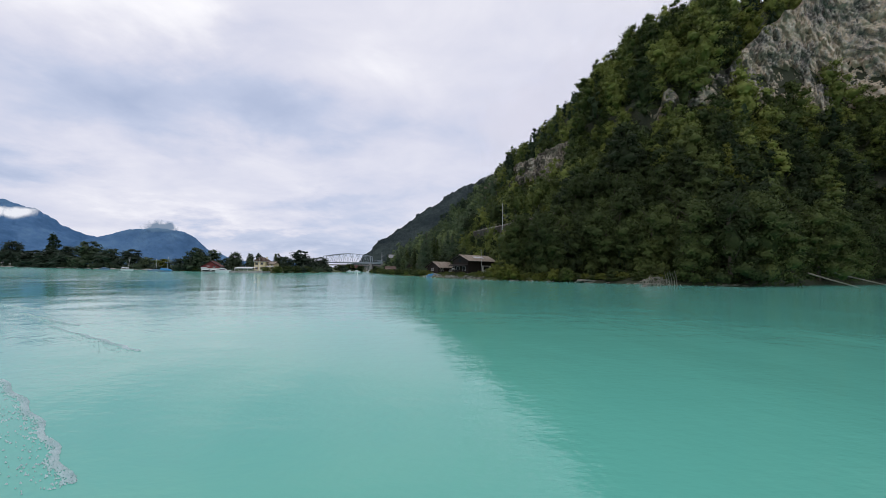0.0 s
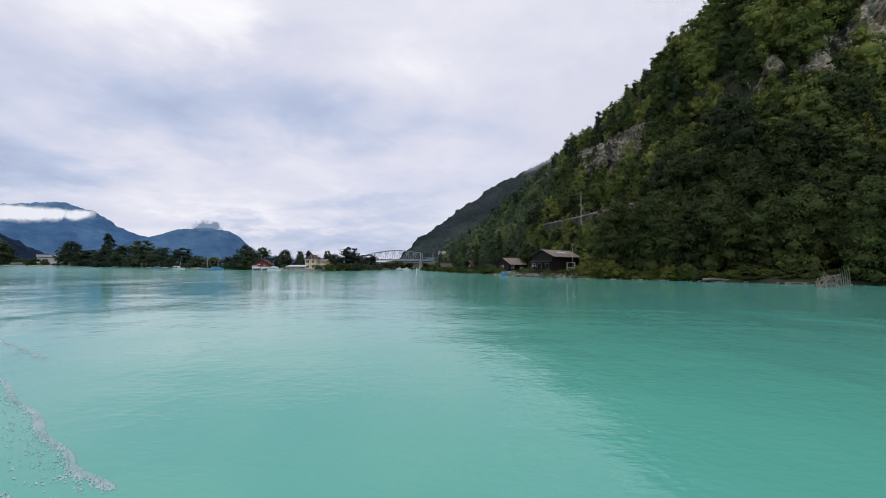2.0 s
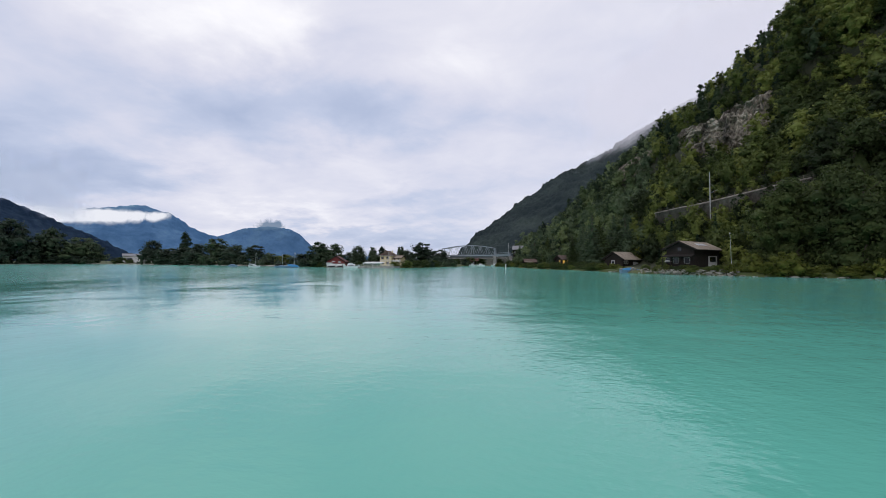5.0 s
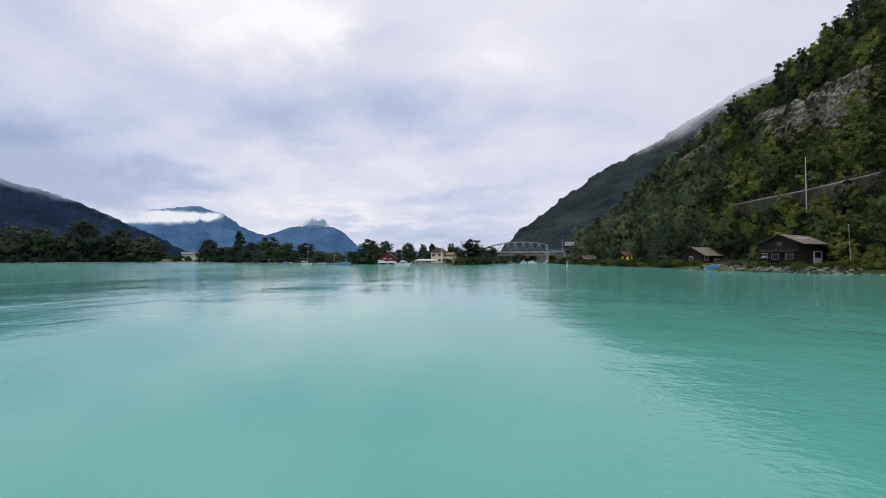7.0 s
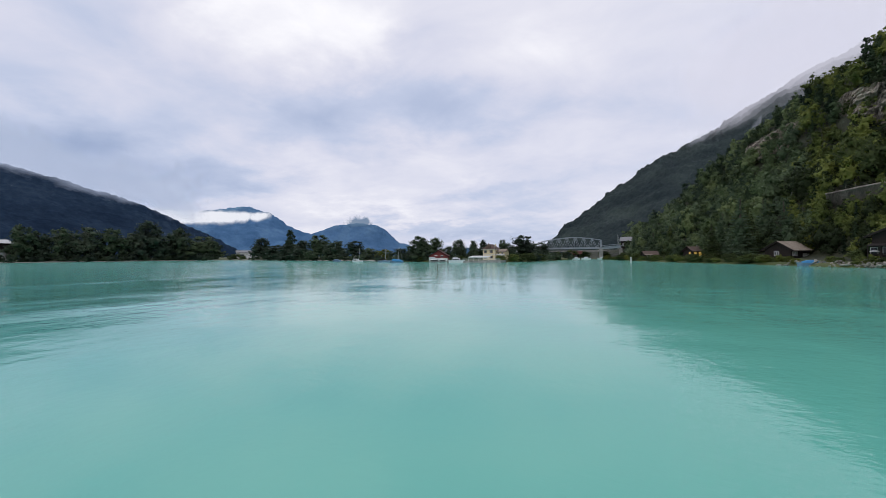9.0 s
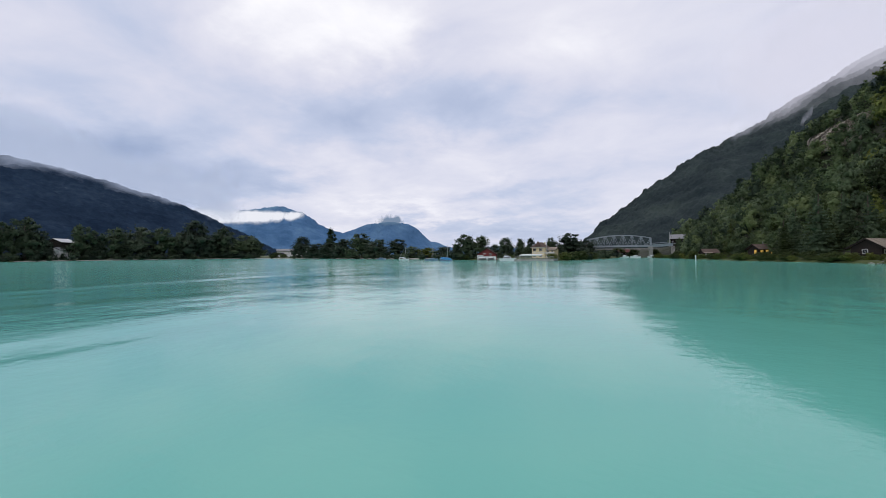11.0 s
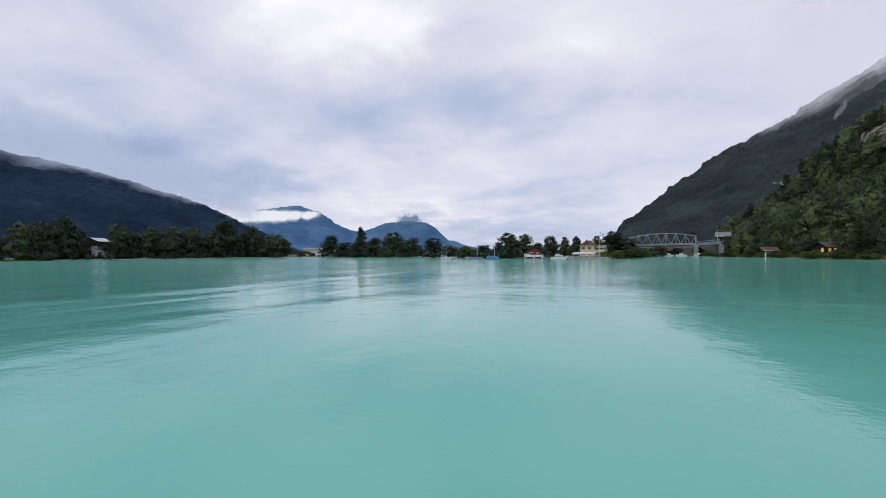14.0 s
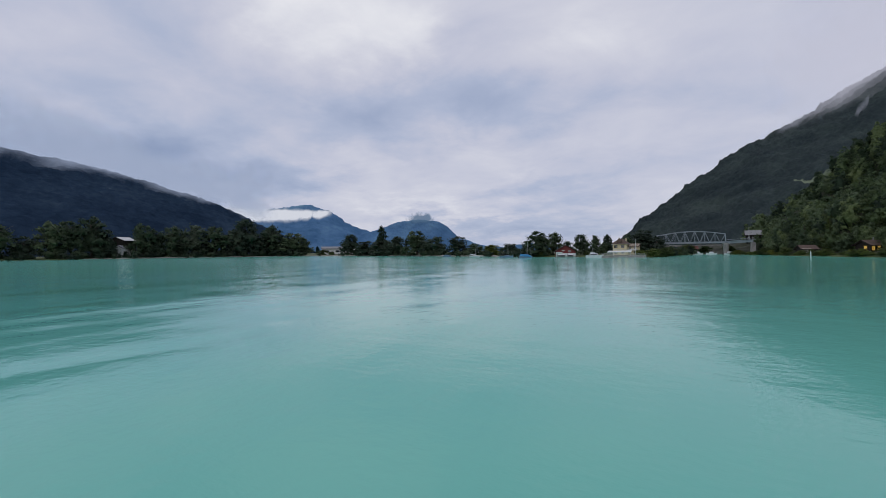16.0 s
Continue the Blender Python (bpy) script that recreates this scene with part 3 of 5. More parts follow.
for trial in range(10500):
    v, q = 1.3 + rng.random() * 12.5, 0.10 + rng.random() * 0.96
    near = v < 6.7
    if 6.6 < v < 12.5 and q < 0.165:
        continue
    p = bank(v, q)
    if v > 11 and min((p[0] - a) ** 2 + (p[1] - b) ** 2 for a, b in ((-15, 318), (-34, 300))) < 40:
        continue
    # the ground under the bridge's approach lies open
    if v > 12.2 and p[0] < -35:
        continue
    k, s = rng.random(), 0.68 + 0.7 * rng.random() ** 1.5
    gap = 6.2 if near else 4.4
    # rock faces stay open but for a few scrubby trees on their ledges
    if v < 5.15 and 0.70 < q < upper_cliff_top(v) - 0.012:
        if rng.random() < 0.93:
            continue
        s *= 0.3
    if v < 3.6 and 0.56 < q <= 0.70:
        s *= 1.4
    elif 3.6 <= v < 5.4 and 0.56 < q <= 0.71:
        s, gap = s * 0.68, 5.4
    elif v < 5.4 and 0.44 < q:
        s *= 1.15
    if 7.0 < v < 9.3 and band_foot(v) - 0.01 < q < band_top(v) - 0.01:
        if rng.random() < 0.42:
            continue
        s, gap = s * 0.46, 4.2
    if 9.8 < v < 10.8 and 0.74 < q < 0.9:
        if rng.random() < 0.7:
            continue
        s *= 0.5
    if 6.8 < v < 9.9 and 0.25 < q < 0.36:
        if v < 9.25 and 0.295 < q < 0.335:
            continue
        s, gap = s * (0.66 if q < 0.3 else 0.5), 2.6
    if 6.5 < v < 12.5 and q < 0.26:
        s, gap = s * (0.5 if q > 0.2 else 0.62), 3.0
    if q > 0.9 and v > 5.0:
        s *= 0.65 + 0.4 * rng.random()
    if v > 12 and q < 0.45:
        s *= 0.75
    if not far_enough(p, gap * s):
        continue
    p[2] -= 0.8
    turn = rng.random() * math.tau
    if k < 0.08 or (v > 6.6 and q > 0.84 and k < 0.55) or (v > 6.6 and q > 0.74 and k < 0.25):
        kind = SLOPE_PINE if q > 0.7 and rng.random() < 0.7 else SLOPE_FIR
        woods["firs"].append((kind[int(rng.integers(3))], p, s * 0.85 * (1.35 if near else 1), turn))
    else:
        item = ((SLOPE_BIG if near else SLOPE_ROUND)[int(rng.integers(6))], p, s, turn)
        # the far end of the slope takes the leaf colours with haze mixed in
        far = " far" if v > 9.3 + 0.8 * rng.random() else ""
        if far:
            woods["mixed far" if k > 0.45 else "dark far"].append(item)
        else:
            # dark leaves are favoured low on the near slope in place of shade
            woods["dark" if not near and q > 0.72 and k < 0.5 or k < (1.1 - 1.3 * q if near else 0.62 - 0.5 * q) else "mixed" if k < (0.9 if near else 0.97) else "warm"].append(item)
forest("hillside_woods", woods["mixed"], M_LEAF, "dense green broadleaf woods on the steep slope")
forest("hillside_woods", woods["dark"], M_LEAF_DARK, "dense dark green woods on the steep slope")
forest("hillside_woods", woods["warm"], M_LEAF_YELLOW, "yellowing broadleaf trees scattered on the slope")
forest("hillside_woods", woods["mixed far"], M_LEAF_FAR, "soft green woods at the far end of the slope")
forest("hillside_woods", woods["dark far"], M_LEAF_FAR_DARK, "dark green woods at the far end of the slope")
forest("hillside_firs", woods["firs"], M_NEEDLE, "dark firs along the crest of the slope")

# tall trees at the water's edge under the cliff
BROAD = [tree_data("broad_tree", broad_tree(100 + i, 17 + 1.5 * (i % 3), 11 + (i % 2) * 2, 20, 400, 0.225, 0.02, ('round', 'tall')[i % 2]), m) for i, m in enumerate((M_LEAF, M_LEAF_DARK, M_LEAF_DARK, M_LEAF_YELLOW))]
for i in range(44):
    f = i / 43
    v = 1.1 + f * 5.4
    q = 0.02 + 0.07 * (i % 3) + 0.02 * rng.random() + (0.085 if v > 4.5 else 0)
    p = bank(v, q)
    s = 0.8 + 0.4 * rng.random()
    # mostly dark-leaved meshes, standing in for the shade at the water's edge
    plant("broadleaf_tree", BROAD[int(rng.choice(4, p=(0.06, 0.47, 0.46, 0.01)))], p[0], p[1], max(0.2, p[2]) - 0.2, s, rng.random() * 360, label="tall broadleaf tree overhanging the lake shore", group="shore trees under the cliff")
for i, (x, y, k) in enumerate(((20.5, 130, 0.8), (24, 128, 0.9), (27.5, 127, 0.95), (24, 133, 0.95), (29, 124, 1.0), (31, 121, 0.9))):
    plant("broadleaf_tree", BROAD[1 + i % 2], x, y, 1.2, k, 83 * i, label="tall broadleaf tree behind the grassy bank", group="trees behind the bank")

# ---- shapes ----
def box(bm, x0, x1, y0, y1, z0, z1, bevel=0.0):
    r = bmesh.ops.create_cube(bm, size=1.0)
    for v in r["verts"]:
        v.co = Vector(((x0 + x1) / 2 + v.co.x * (x1 - x0), (y0 + y1) / 2 + v.co.y * (y1 - y0), (z0 + z1) / 2 + v.co.z * (z1 - z0)))
    if bevel:
        es = list({e for v in r["verts"] for e in v.link_edges})
        bmesh.ops.bevel(bm, geom=es, offset=bevel, segments=1, affect="EDGES")
    return bm


def boxed(*a, bevel=0.0):
    return box(bmesh.new(), *a, bevel=bevel)


def bar(a, b, r0, r1=None, k=8):
    """A round tapered bar from a to b."""
    bm = bmesh.new()
    a, b = Vector(a), Vector(b)
    d = b - a
    q = d.to_track_quat("Z", "Y").to_matrix().to_4x4()
    bmesh.ops.create_cone(bm, cap_ends=True, segments=k, radius1=r0, radius2=r0 if r1 is None else r1, depth=d.length, matrix=Matrix.Translation((a + b) / 2) @ q)
    return bm


def beam(a, b, w, h):
    """A rectangular beam from a to b."""
    bm = bmesh.new()
    a, b = Vector(a), Vector(b)
    d = b - a
    q = d.to_track_quat("Z", "Y").to_matrix().to_4x4()
    r = bmesh.ops.create_cube(bm, size=1.0)
    for v in r["verts"]:
        v.co = Vector((v.co.x * w, v.co.y * h, v.co.z * d.length))
    bmesh.ops.transform(bm, matrix=Matrix.Translation((a + b) / 2) @ q, verts=bm.verts)
    return bm


def poly(pts, faces):
    bm = bmesh.new()
    vs = [bm.verts.new(p) for p in pts]
    for f in faces:
        bm.faces.new([vs[i] for i in f])
    return bm


def slab(corners, t):
    """A plate of thickness t under four corners."""
    c = [Vector(p) for p in corners]
    n = (c[1] - c[0]).cross(c[2] - c[0]).normalized() * t
    return poly([*c, *[p - n for p in c]], [(0, 1, 2, 3), (7, 6, 5, 4), (0, 4, 5, 1), (1, 5, 6, 2), (2, 6, 7, 3), (3, 7, 4, 0)])


def stone(rng, r, flat=0.7):
    bm = bmesh.new()
    bmesh.ops.create_icosphere(bm, subdivisions=1, radius=1.0)
    for v in bm.verts:
        v.co *= 0.75 + 0.45 * rng.random()
        v.co = Vector((v.co.x * r * 1.25, v.co.y * r, v.co.z * r * flat))
    return bm


M_DARKWOOD = material("dark_stained_boards", [(0.36, (0.008, 0.006, 0.005)), (0.64, (0.026, 0.017, 0.012))], scale=1.2, fine=14, stretch=(6, 6, 0.6), relief=0.5)
M_ROOF = material("weathered_brown_roof", [(0.38, (0.17, 0.135, 0.10)), (0.5, (0.29, 0.235, 0.175)), (0.62, (0.40, 0.335, 0.255))], scale=0.6, fine=7, stretch=(4, 0.6, 1), relief=0.5)
M_ROOF_DARK = material("old_brown_tiles", [(0.3, (0.06, 0.04, 0.03)), (0.7, (0.15, 0.10, 0.075))], scale=0.8, fine=9, relief=0.6)
M_ROOF_GREY = material("grey_sheet_roof", [(0.3, (0.2, 0.2, 0.2)), (0.7, (0.36, 0.36, 0.36))], scale=0.7, fine=6, stretch=(5, 1, 1), relief=0.3)
M_ROOF_RED = material("red_brown_roof", [(0.36, (0.085, 0.024, 0.02)), (0.64, (0.17, 0.05, 0.042))], scale=0.8, fine=9, relief=0.5)
M_RED = material("red_painted_boards", [(0.3, (0.15, 0.024, 0.022)), (0.7, (0.25, 0.045, 0.04))], scale=0.8, fine=12, stretch=(5, 5, 0.5), relief=0.4)
M_WHITE = material("white_paint", [(0.3, (0.6, 0.59, 0.56)), (0.7, (0.82, 0.82, 0.8))], scale=0.7, fine=6, relief=0.15)
M_CREAM = material("cream_render", [(0.3, (0.68, 0.57, 0.33)), (0.7, (0.84, 0.74, 0.48))], scale=0.5, fine=5, relief=0.25)
M_YELLOW = material("yellow_boards", [(0.3, (0.5, 0.27, 0.03)), (0.7, (0.75, 0.45, 0.06))], scale=0.8, fine=9, relief=0.3)
M_STEEL = material("grey_painted_steel", [(0.3, (0.22, 0.25, 0.28)), (0.7, (0.38, 0.42, 0.46))], scale=0.4, fine=5, rough=0.55, relief=0.15)
M_CONCRETE = material("pale_concrete", [(0.38, (0.2, 0.195, 0.18)), (0.62, (0.42, 0.4, 0.375))], scale=0.5, fine=5, relief=0.3)
M_WALL = material("grey_brown_masonry", [(0.38, (0.12, 0.1, 0.085)), (0.5, (0.24, 0.205, 0.175)), (0.6, (0.36, 0.32, 0.275))], scale=0.35, fine=2.5, relief=0.8, depth=0.1, stretch=(1, 1, 0.6))
M_POLE = material("grey_pole", [(0.3, (0.36, 0.36, 0.35)), (0.7, (0.55, 0.55, 0.53))], scale=1, fine=8, rough=0.5, relief=0.1)
M_BLUE = material("blue_tarpaulin", [(0.38, (0.012, 0.13, 0.34)), (0.62, (0.035, 0.3, 0.56))], scale=0.9, fine=5, rough=0.5, relief=0.5, depth=0.05)
M_GEL = material("white_gelcoat", [(0.3, (0.66, 0.67, 0.68)), (0.7, (0.82, 0.82, 0.82))], scale=0.6, fine=4, rough=0.25, relief=0.05)
M_SLATE = material("blue_grey_hull", [(0.3, (0.12, 0.2, 0.3)), (0.7, (0.22, 0.32, 0.44))], scale=0.6, fine=4, rough=0.3, relief=0.05)
M_DARK = material("painted_interior_shade", [(0.3, (0.012, 0.011, 0.01)), (0.7, (0.03, 0.028, 0.025))], relief=0)
M_GLASS = bpy.data.materials.new("window_glass")
M_GLASS.use_nodes = True
_b = M_GLASS.node_tree.nodes["Principled BSDF"]
_b.inputs["Base Color"].default_value = (0.03, 0.035, 0.04, 1)
_b.inputs["Roughness"].default_value = 0.05
M_LAMPLIT = bpy.data.materials.new("lamplit_window")
M_LAMPLIT.use_nodes = True
_b = M_LAMPLIT.node_tree.nodes["Principled BSDF"]
_b.inputs["Base Color"].default_value = (0.7, 0.45, 0.1, 1)
_b.inputs["Emission Color"].default_value = (1.0, 0.62, 0.12, 1)
_b.inputs["Emission Strength"].default_value = 0.45


def window(parent, c, across, up, w, h, frame_mat, pane_mat=None, shutters=None, t=0.09):
    """A framed window in a wall: c its centre, across the wall's direction, outward the wall's normal."""
    c, a = Vector(c), Vector(across).normalized()
    n = a.cross(Vector((0, 0, 1)))
    z = Vector((0, 0, 1))
    bm = bmesh.new()
    for s in (-1, 1):
        for p, q in ((c + a * s * w / 2 - z * h / 2, c + a * s * w / 2 + z * h / 2), (c - a * w / 2 + z * s * h / 2, c + a * w / 2 + z * s * h / 2)):
            b2 = beam(p + n * 0.03, q + n * 0.03, t, t)
            me = bpy.data.meshes.new("t")
            b2.to_mesh(me)
            b2.free()
            bm.from_mesh(me)
            bpy.data.meshes.remove(me)
    wi = part("window", bm, frame_mat, parent)
    part("mullion", beam(c - z * h / 2 + n * 0.03, c + z * h / 2 + n * 0.03, t * 0.6, t * 0.6), frame_mat, wi)
    part("pane", slab([c - a * w / 2 - z * h / 2 + n * 0.025, c + a * w / 2 - z * h / 2 + n * 0.025, c + a * w / 2 + z * h / 2 + n * 0.025, c - a * w / 2 + z * h / 2 + n * 0.025], 0.02), pane_mat or M_GLASS, wi)
    if shutters:
        for s in (-1, 1):
            e = c + a * s * (w / 2 + w * 0.26)
            part("shutter", beam(e - z * h / 2 + n * 0.05, e + z * h / 2 + n * 0.05, w * 0.42 if abs(a.x) > 0.5 else 0.05, 0.05 if abs(a.x) > 0.5 else w * 0.42), shutters, wi)
    return wi


def gable_house(name, m, L, B, wall_h, ridge_h, wall_mat, roof_mat, label, over=0.8, over_end=0.6, category="house", b2=0.0):
    """A house with a saddle roof: x along the ridge, y across, walls L by B."""
    ob = thing(name, m, label, category)
    l, b = L / 2, B / 2
    k = (ridge_h - wall_h) / b
    c2 = b2 or b
    h2 = ridge_h - k * c2
    part("wall", poly([(-l, -b, 0), (l, -b, 0), (l, c2, 0), (-l, c2, 0), (-l, -b, wall_h), (l, -b, wall_h), (l, c2, h2), (-l, c2, h2), (-l, 0, ridge_h), (l, 0, ridge_h)],
                      [(0, 1, 5, 4), (2, 3, 7, 6), (1, 2, 6, 9, 5), (3, 0, 4, 8, 7), (3, 2, 1, 0)]), wall_mat, ob)
    for s in (-1, 1):
        e = (c2 if s > 0 else b) * s + over * s
        lo = ridge_h - k * abs(e)
        c = [(-l - over_end, 0, ridge_h + 0.16), (l + over_end, 0, ridge_h + 0.16), (l + over_end, e, lo + 0.16), (-l - over_end, e, lo + 0.16)]
        part("roof", slab(c if s < 0 else c[::-1], 0.1), roof_mat, ob)
        part("eave_board", beam((-l - over_end, e, lo + 0.05), (l + over_end, e, lo + 0.05), 0.06, 0.2), M_DARKWOOD, ob)
    for s in (-1, 1):
        for q in (-1, 1):
            part("barge_board", beam((s * (l + over_end), 0, ridge_h + 0.08), (s * (l + over_end), q * ((c2 if q > 0 else b) + over), ridge_h - k * ((c2 if q > 0 else b) + over) + 0.08), 0.16, 0.3), M_DARKWOOD, ob)
    part("ridge_cap", beam((-l - over_end, 0, ridge_h + 0.2), (l + over_end, 0, ridge_h + 0.2), 0.25, 0.1), roof_mat, ob)
    return ob


# ---- the dark chalet on its stone quay ----
ch = gable_house("chalet", pose(10.2, 143.6, 1.65, 0, 0, 49.7), 14.8, 6.4, 4.25, 5.85, M_DARKWOOD, M_ROOF, "dark wooden lakeside chalet with a broad weathered roof", over=0.9, over_end=0.8, b2=2.9)
part("skylight", slab([(-2.4, -1.3, 5.46), (2.6, -1.3, 5.46), (2.6, -2.2, 5.01), (-2.4, -2.2, 5.01)][::-1], -0.12), M_GEL, ch, "pale skylight strip")
for y in (-1.6, 0.8):
    window(ch, (-7.44, y, 1.5), (0, 1, 0), 0, 1.2, 1.3, M_WHITE, t=0.07)
window(ch, (-7.44, 2.6, 1.5), (0, 1, 0), 0, 1.0, 1.2, M_WHITE, t=0.07)
window(ch, (-7.44, 0.0, 4.1), (0, 1, 0), 0, 0.9, 0.9, M_DARKWOOD)
part("porch_roof", slab([(-9.6, -3.3, 2.45), (-9.6, 3.0, 2.45), (-7.4, 3.0, 2.95), (-7.4, -3.3, 2.95)][::-1], 0.12), M_DARKWOOD, ch)
for y in (-3.1, -0.9, 1.2, 2.9):
    part("porch_post", beam((-9.4, y, -0.2), (-9.4, y, 2.4), 0.14, 0.14), M_DARKWOOD, ch)
part("porch_floor", boxed(-9.8, -7.4, -3.5, 3.4, -0.3, 0.06), M_STONE, ch)
part("railing", beam((-9.4, -3.1, 0.9), (-9.4, 2.9, 0.9), 0.06, 0.1), M_DARKWOOD, ch)
part("wall_panel", boxed(0.4, 5.6, -3.27, -3.2, 0.0, 2.6), M_WHITE, ch, "white rendered wall panel beside the window")
window(ch, (2.8, -3.28, 1.8), (1, 0, 0), 0, 3.2, 1.1, M_DARKWOOD)
part("door", boxed(-2.9, -1.9, -3.26, -3.2, 0.0, 2.0), M_DARKWOOD, ch)
# a table under a pale sunshade beside the porch
su = thing("sunshade", pose(3.6, 139.8, 1.0), "pale folded sunshade standing on the chalet terrace", "sunshade")
part("pole", bar((0, 0, 0), (0, 0, 2.4), 0.03), M_POLE, su)
part("canopy", bar((0, 0, 1.9), (0, 0, 2.45), 0.95, 0.05, k=10), M_WHITE, su)
part("foot", bar((0, 0, 0), (0, 0, 0.08), 0.28), M_CONCRETE, su)

# ---- the brown cabin behind the hedge ----
cb = gable_house("cabin", pose(-0.6, 169.6, 1.3, 0, 0, 50), 10.2, 5.6, 2.5, 4.3, M_DARKWOOD, M_ROOF, "small brown cabin with an old weathered roof", over=0.9)
part("wall_panel", boxed(1.0, 4.6, -2.87, -2.8, 0.0, 1.5), M_WHITE, cb, "white lower wall")
for x in (-3.9, -2.5):
    window(cb, (x, -2.86, 1.35), (1, 0, 0), 0, 0.8, 1.0, M_WHITE)
window(cb, (-5.14, 0.2, 1.4), (0, 1, 0), 0, 1.0, 1.0, M_WHITE)
an = gable_house("shed", pose(6.8, 176.8, 1.3, 0, 0, 48), 5.0, 4.6, 2.4, 3.9, M_DARKWOOD, M_ROOF_GREY, "wooden shed with a grey sheet roof beside the cabin", over=0.6)
window(an, (0.3, -2.36, 1.3), (1, 0, 0), 0, 0.8, 0.8, M_WHITE)

# ---- the cabin with lamplit windows ----
yc = gable_house("lamplit_cabin", pose(-12.6, 217.0, 1.5, 0, 0, 25), 8.4, 5.6, 2.3, 3.7, M_DARKWOOD, M_ROOF_DARK, "small dark cabin with warm lit windows by the water", over=0.8)
for x in (-3.4, -1.6, 0.2):
    window(yc, (x, -2.86, 1.2), (1, 0, 0), 0, 0.95, 1.5, M_YELLOW, M_LAMPLIT)
window(yc, (-4.26, -1.0, 1.2), (0, 1, 0), 0, 1.0, 1.4, M_YELLOW, M_LAMPLIT)
part("door", boxed(1.6, 2.5, -2.88, -2.8, 0, 1.9), M_YELLOW, yc)
part("chimney", bar((-0.6, 0.3, 3.3), (-0.6, 0.3, 4.7), 0.14), M_POLE, yc)
part("terrace", boxed(-5.5, 4.6, -4.8, -2.8, -1.0, -0.05), M_STONE, yc)

# ---- boathouse cabin further along ----
hb = gable_house("boathouse", pose(-28.2, 229.4, 0.7, 0, 0, 12) @ Matrix.Diagonal((0.66, 0.8, 0.95, 1)), 7.6, 5.6, 2.0, 3.3, M_DARKWOOD, M_ROOF_DARK, "low brown boathouse with white doors on the shore", over=0.8)
for x in (-2.6, -0.9):
    part("door", boxed(x - 0.65, x + 0.65, -2.9, -2.8, 0.0, 1.7), M_WHITE, hb)
part("awning", slab([(-4.0, -4.3, 1.9), (0.4, -4.3, 1.9), (0.4, -2.8, 2.2), (-4.0, -2.8, 2.2)], 0.06), M_ROOF, hb)


# ---- poles ----
def pole(name, x, y, z0, z1, r, label, category, lean=(0, 0), mat=None):
    ob = thing(name, pose(x, y, z0), label, category)
    part("shaft", bar((0, 0, 0), (lean[0], lean[1], z1 - z0), r, r * 0.6), mat or M_POLE, ob)
    part("foot", bar((0, 0, -0.3), (0, 0, 0.25), r * 1.8), M_CONCRETE, ob)
    return ob


fp = pole("flagpole", 11.5, 126.6, 0.75, 8.6, 0.05, "bare grey flagpole standing on the shore", "flagpole", (-0.35, -0.2))
part("knob", bar((-0.35, -0.2, 7.85), (-0.35, -0.2, 8.05), 0.14, 0.05), M_POLE, fp)
for x, y, z0, z1, arm in ((23.0, 166.8, 12.6, 29.0, 2.2), (37.9, 171, 20.5, 29.2, 1.8), (12.4, 207, 15.5, 23.0, 1.6), (-39.6, 277.6, 5.8, 13.2, 1.6)):
    mp = pole("catenary_mast", x, y, z0, z1, 0.17, "pale steel catenary mast beside the railway", "mast")
    h = z1 - z0
    part("bracket", bar((0, 0, h * 0.62), (arm, 0.6, h * 0.68), 0.05), M_STEEL, mp)
    part("stay", bar((0, 0, h * 0.8), (arm, 0.6, h * 0.68), 0.03), M_STEEL, mp)
    part("insulator", bar((arm * 0.55, 0.3, h * 0.62), (arm * 0.62, 0.34, h * 0.68), 0.09), M_ROOF_DARK, mp)
cp = thing("channel_marker", pose(-36.8, 185.6, 0), "white channel marker post standing in the water", "marker")
part("shaft", bar((0, 0, -1.5), (0, 0, 1.75), 0.16), M_WHITE, cp)
part("cap", bar((0, 0, 1.75), (0, 0, 1.95), 0.2, 0.05), M_WHITE, cp)

# ---- railway retaining wall ----
line = [(*bank(v, 0.306)[:2], z) for v, z in ((6.7, 24.4), (7.2, 23.2), (7.6, 22.2), (8.0, 21.2), (8.4, 20.3), (8.8, 19.7), (9.25, 19.2))]
vs, nw = [], 60
for j in range(nw):
    f = j / (nw - 1) * (len(line) - 1)
    x, y, z = [np.interp(f, range(len(line)), [p[k] for p in line]) for k in range(3)]
    for dx, dz in ((0, -6.5), (-0.25, -6.5), (0.1, -0.5), (-0.25, -0.5), (-0.25, 0), (0.85, 0), (0.85, -6.5)):
        vs.append((x + dx * 0.8, y + dx * 0.6, z + dz))
tagged(mesh_object("retaining_wall", vs, grid_faces(nw, 7), M_WALL), "long grey-brown stone retaining wall carrying the railway", "wall", kind="structure")
rl = thing("wall_railing", pose(0, 0, 0), "thin grey railing along the top of the railway wall", "railing")
for j in range(len(line) - 1):
    a, b = Vector(line[j]), Vector(line[j + 1])
    for h in (0.5, 0.9):
        part("rail", bar(a + Vector((0.3, 0, h)), b + Vector((0.3, 0, h)), 0.012, k=5), M_WALL, rl)
    for k in range(4):
        c = a.lerp(b, k / 4)
        part("post", bar(c + Vector((0.3, 0, -0.1)), c + Vector((0.3, 0, 0.95)), 0.03, k=5), M_WALL, rl)
# stone markers at the foot of the wall
for x, y, z, h in ((28.6, 161.8, 14.2, 4.2), (19.0, 172.2, 12.4, 3.6)):
    sp = thing("marker_post", pose(x, y, z), "pale weathered concrete post in front of the railway wall", "post")
    part("shaft", boxed(-0.25, 0.25, -0.2, 0.2, -0.5, h, bevel=0.05), M_CONCRETE, sp)

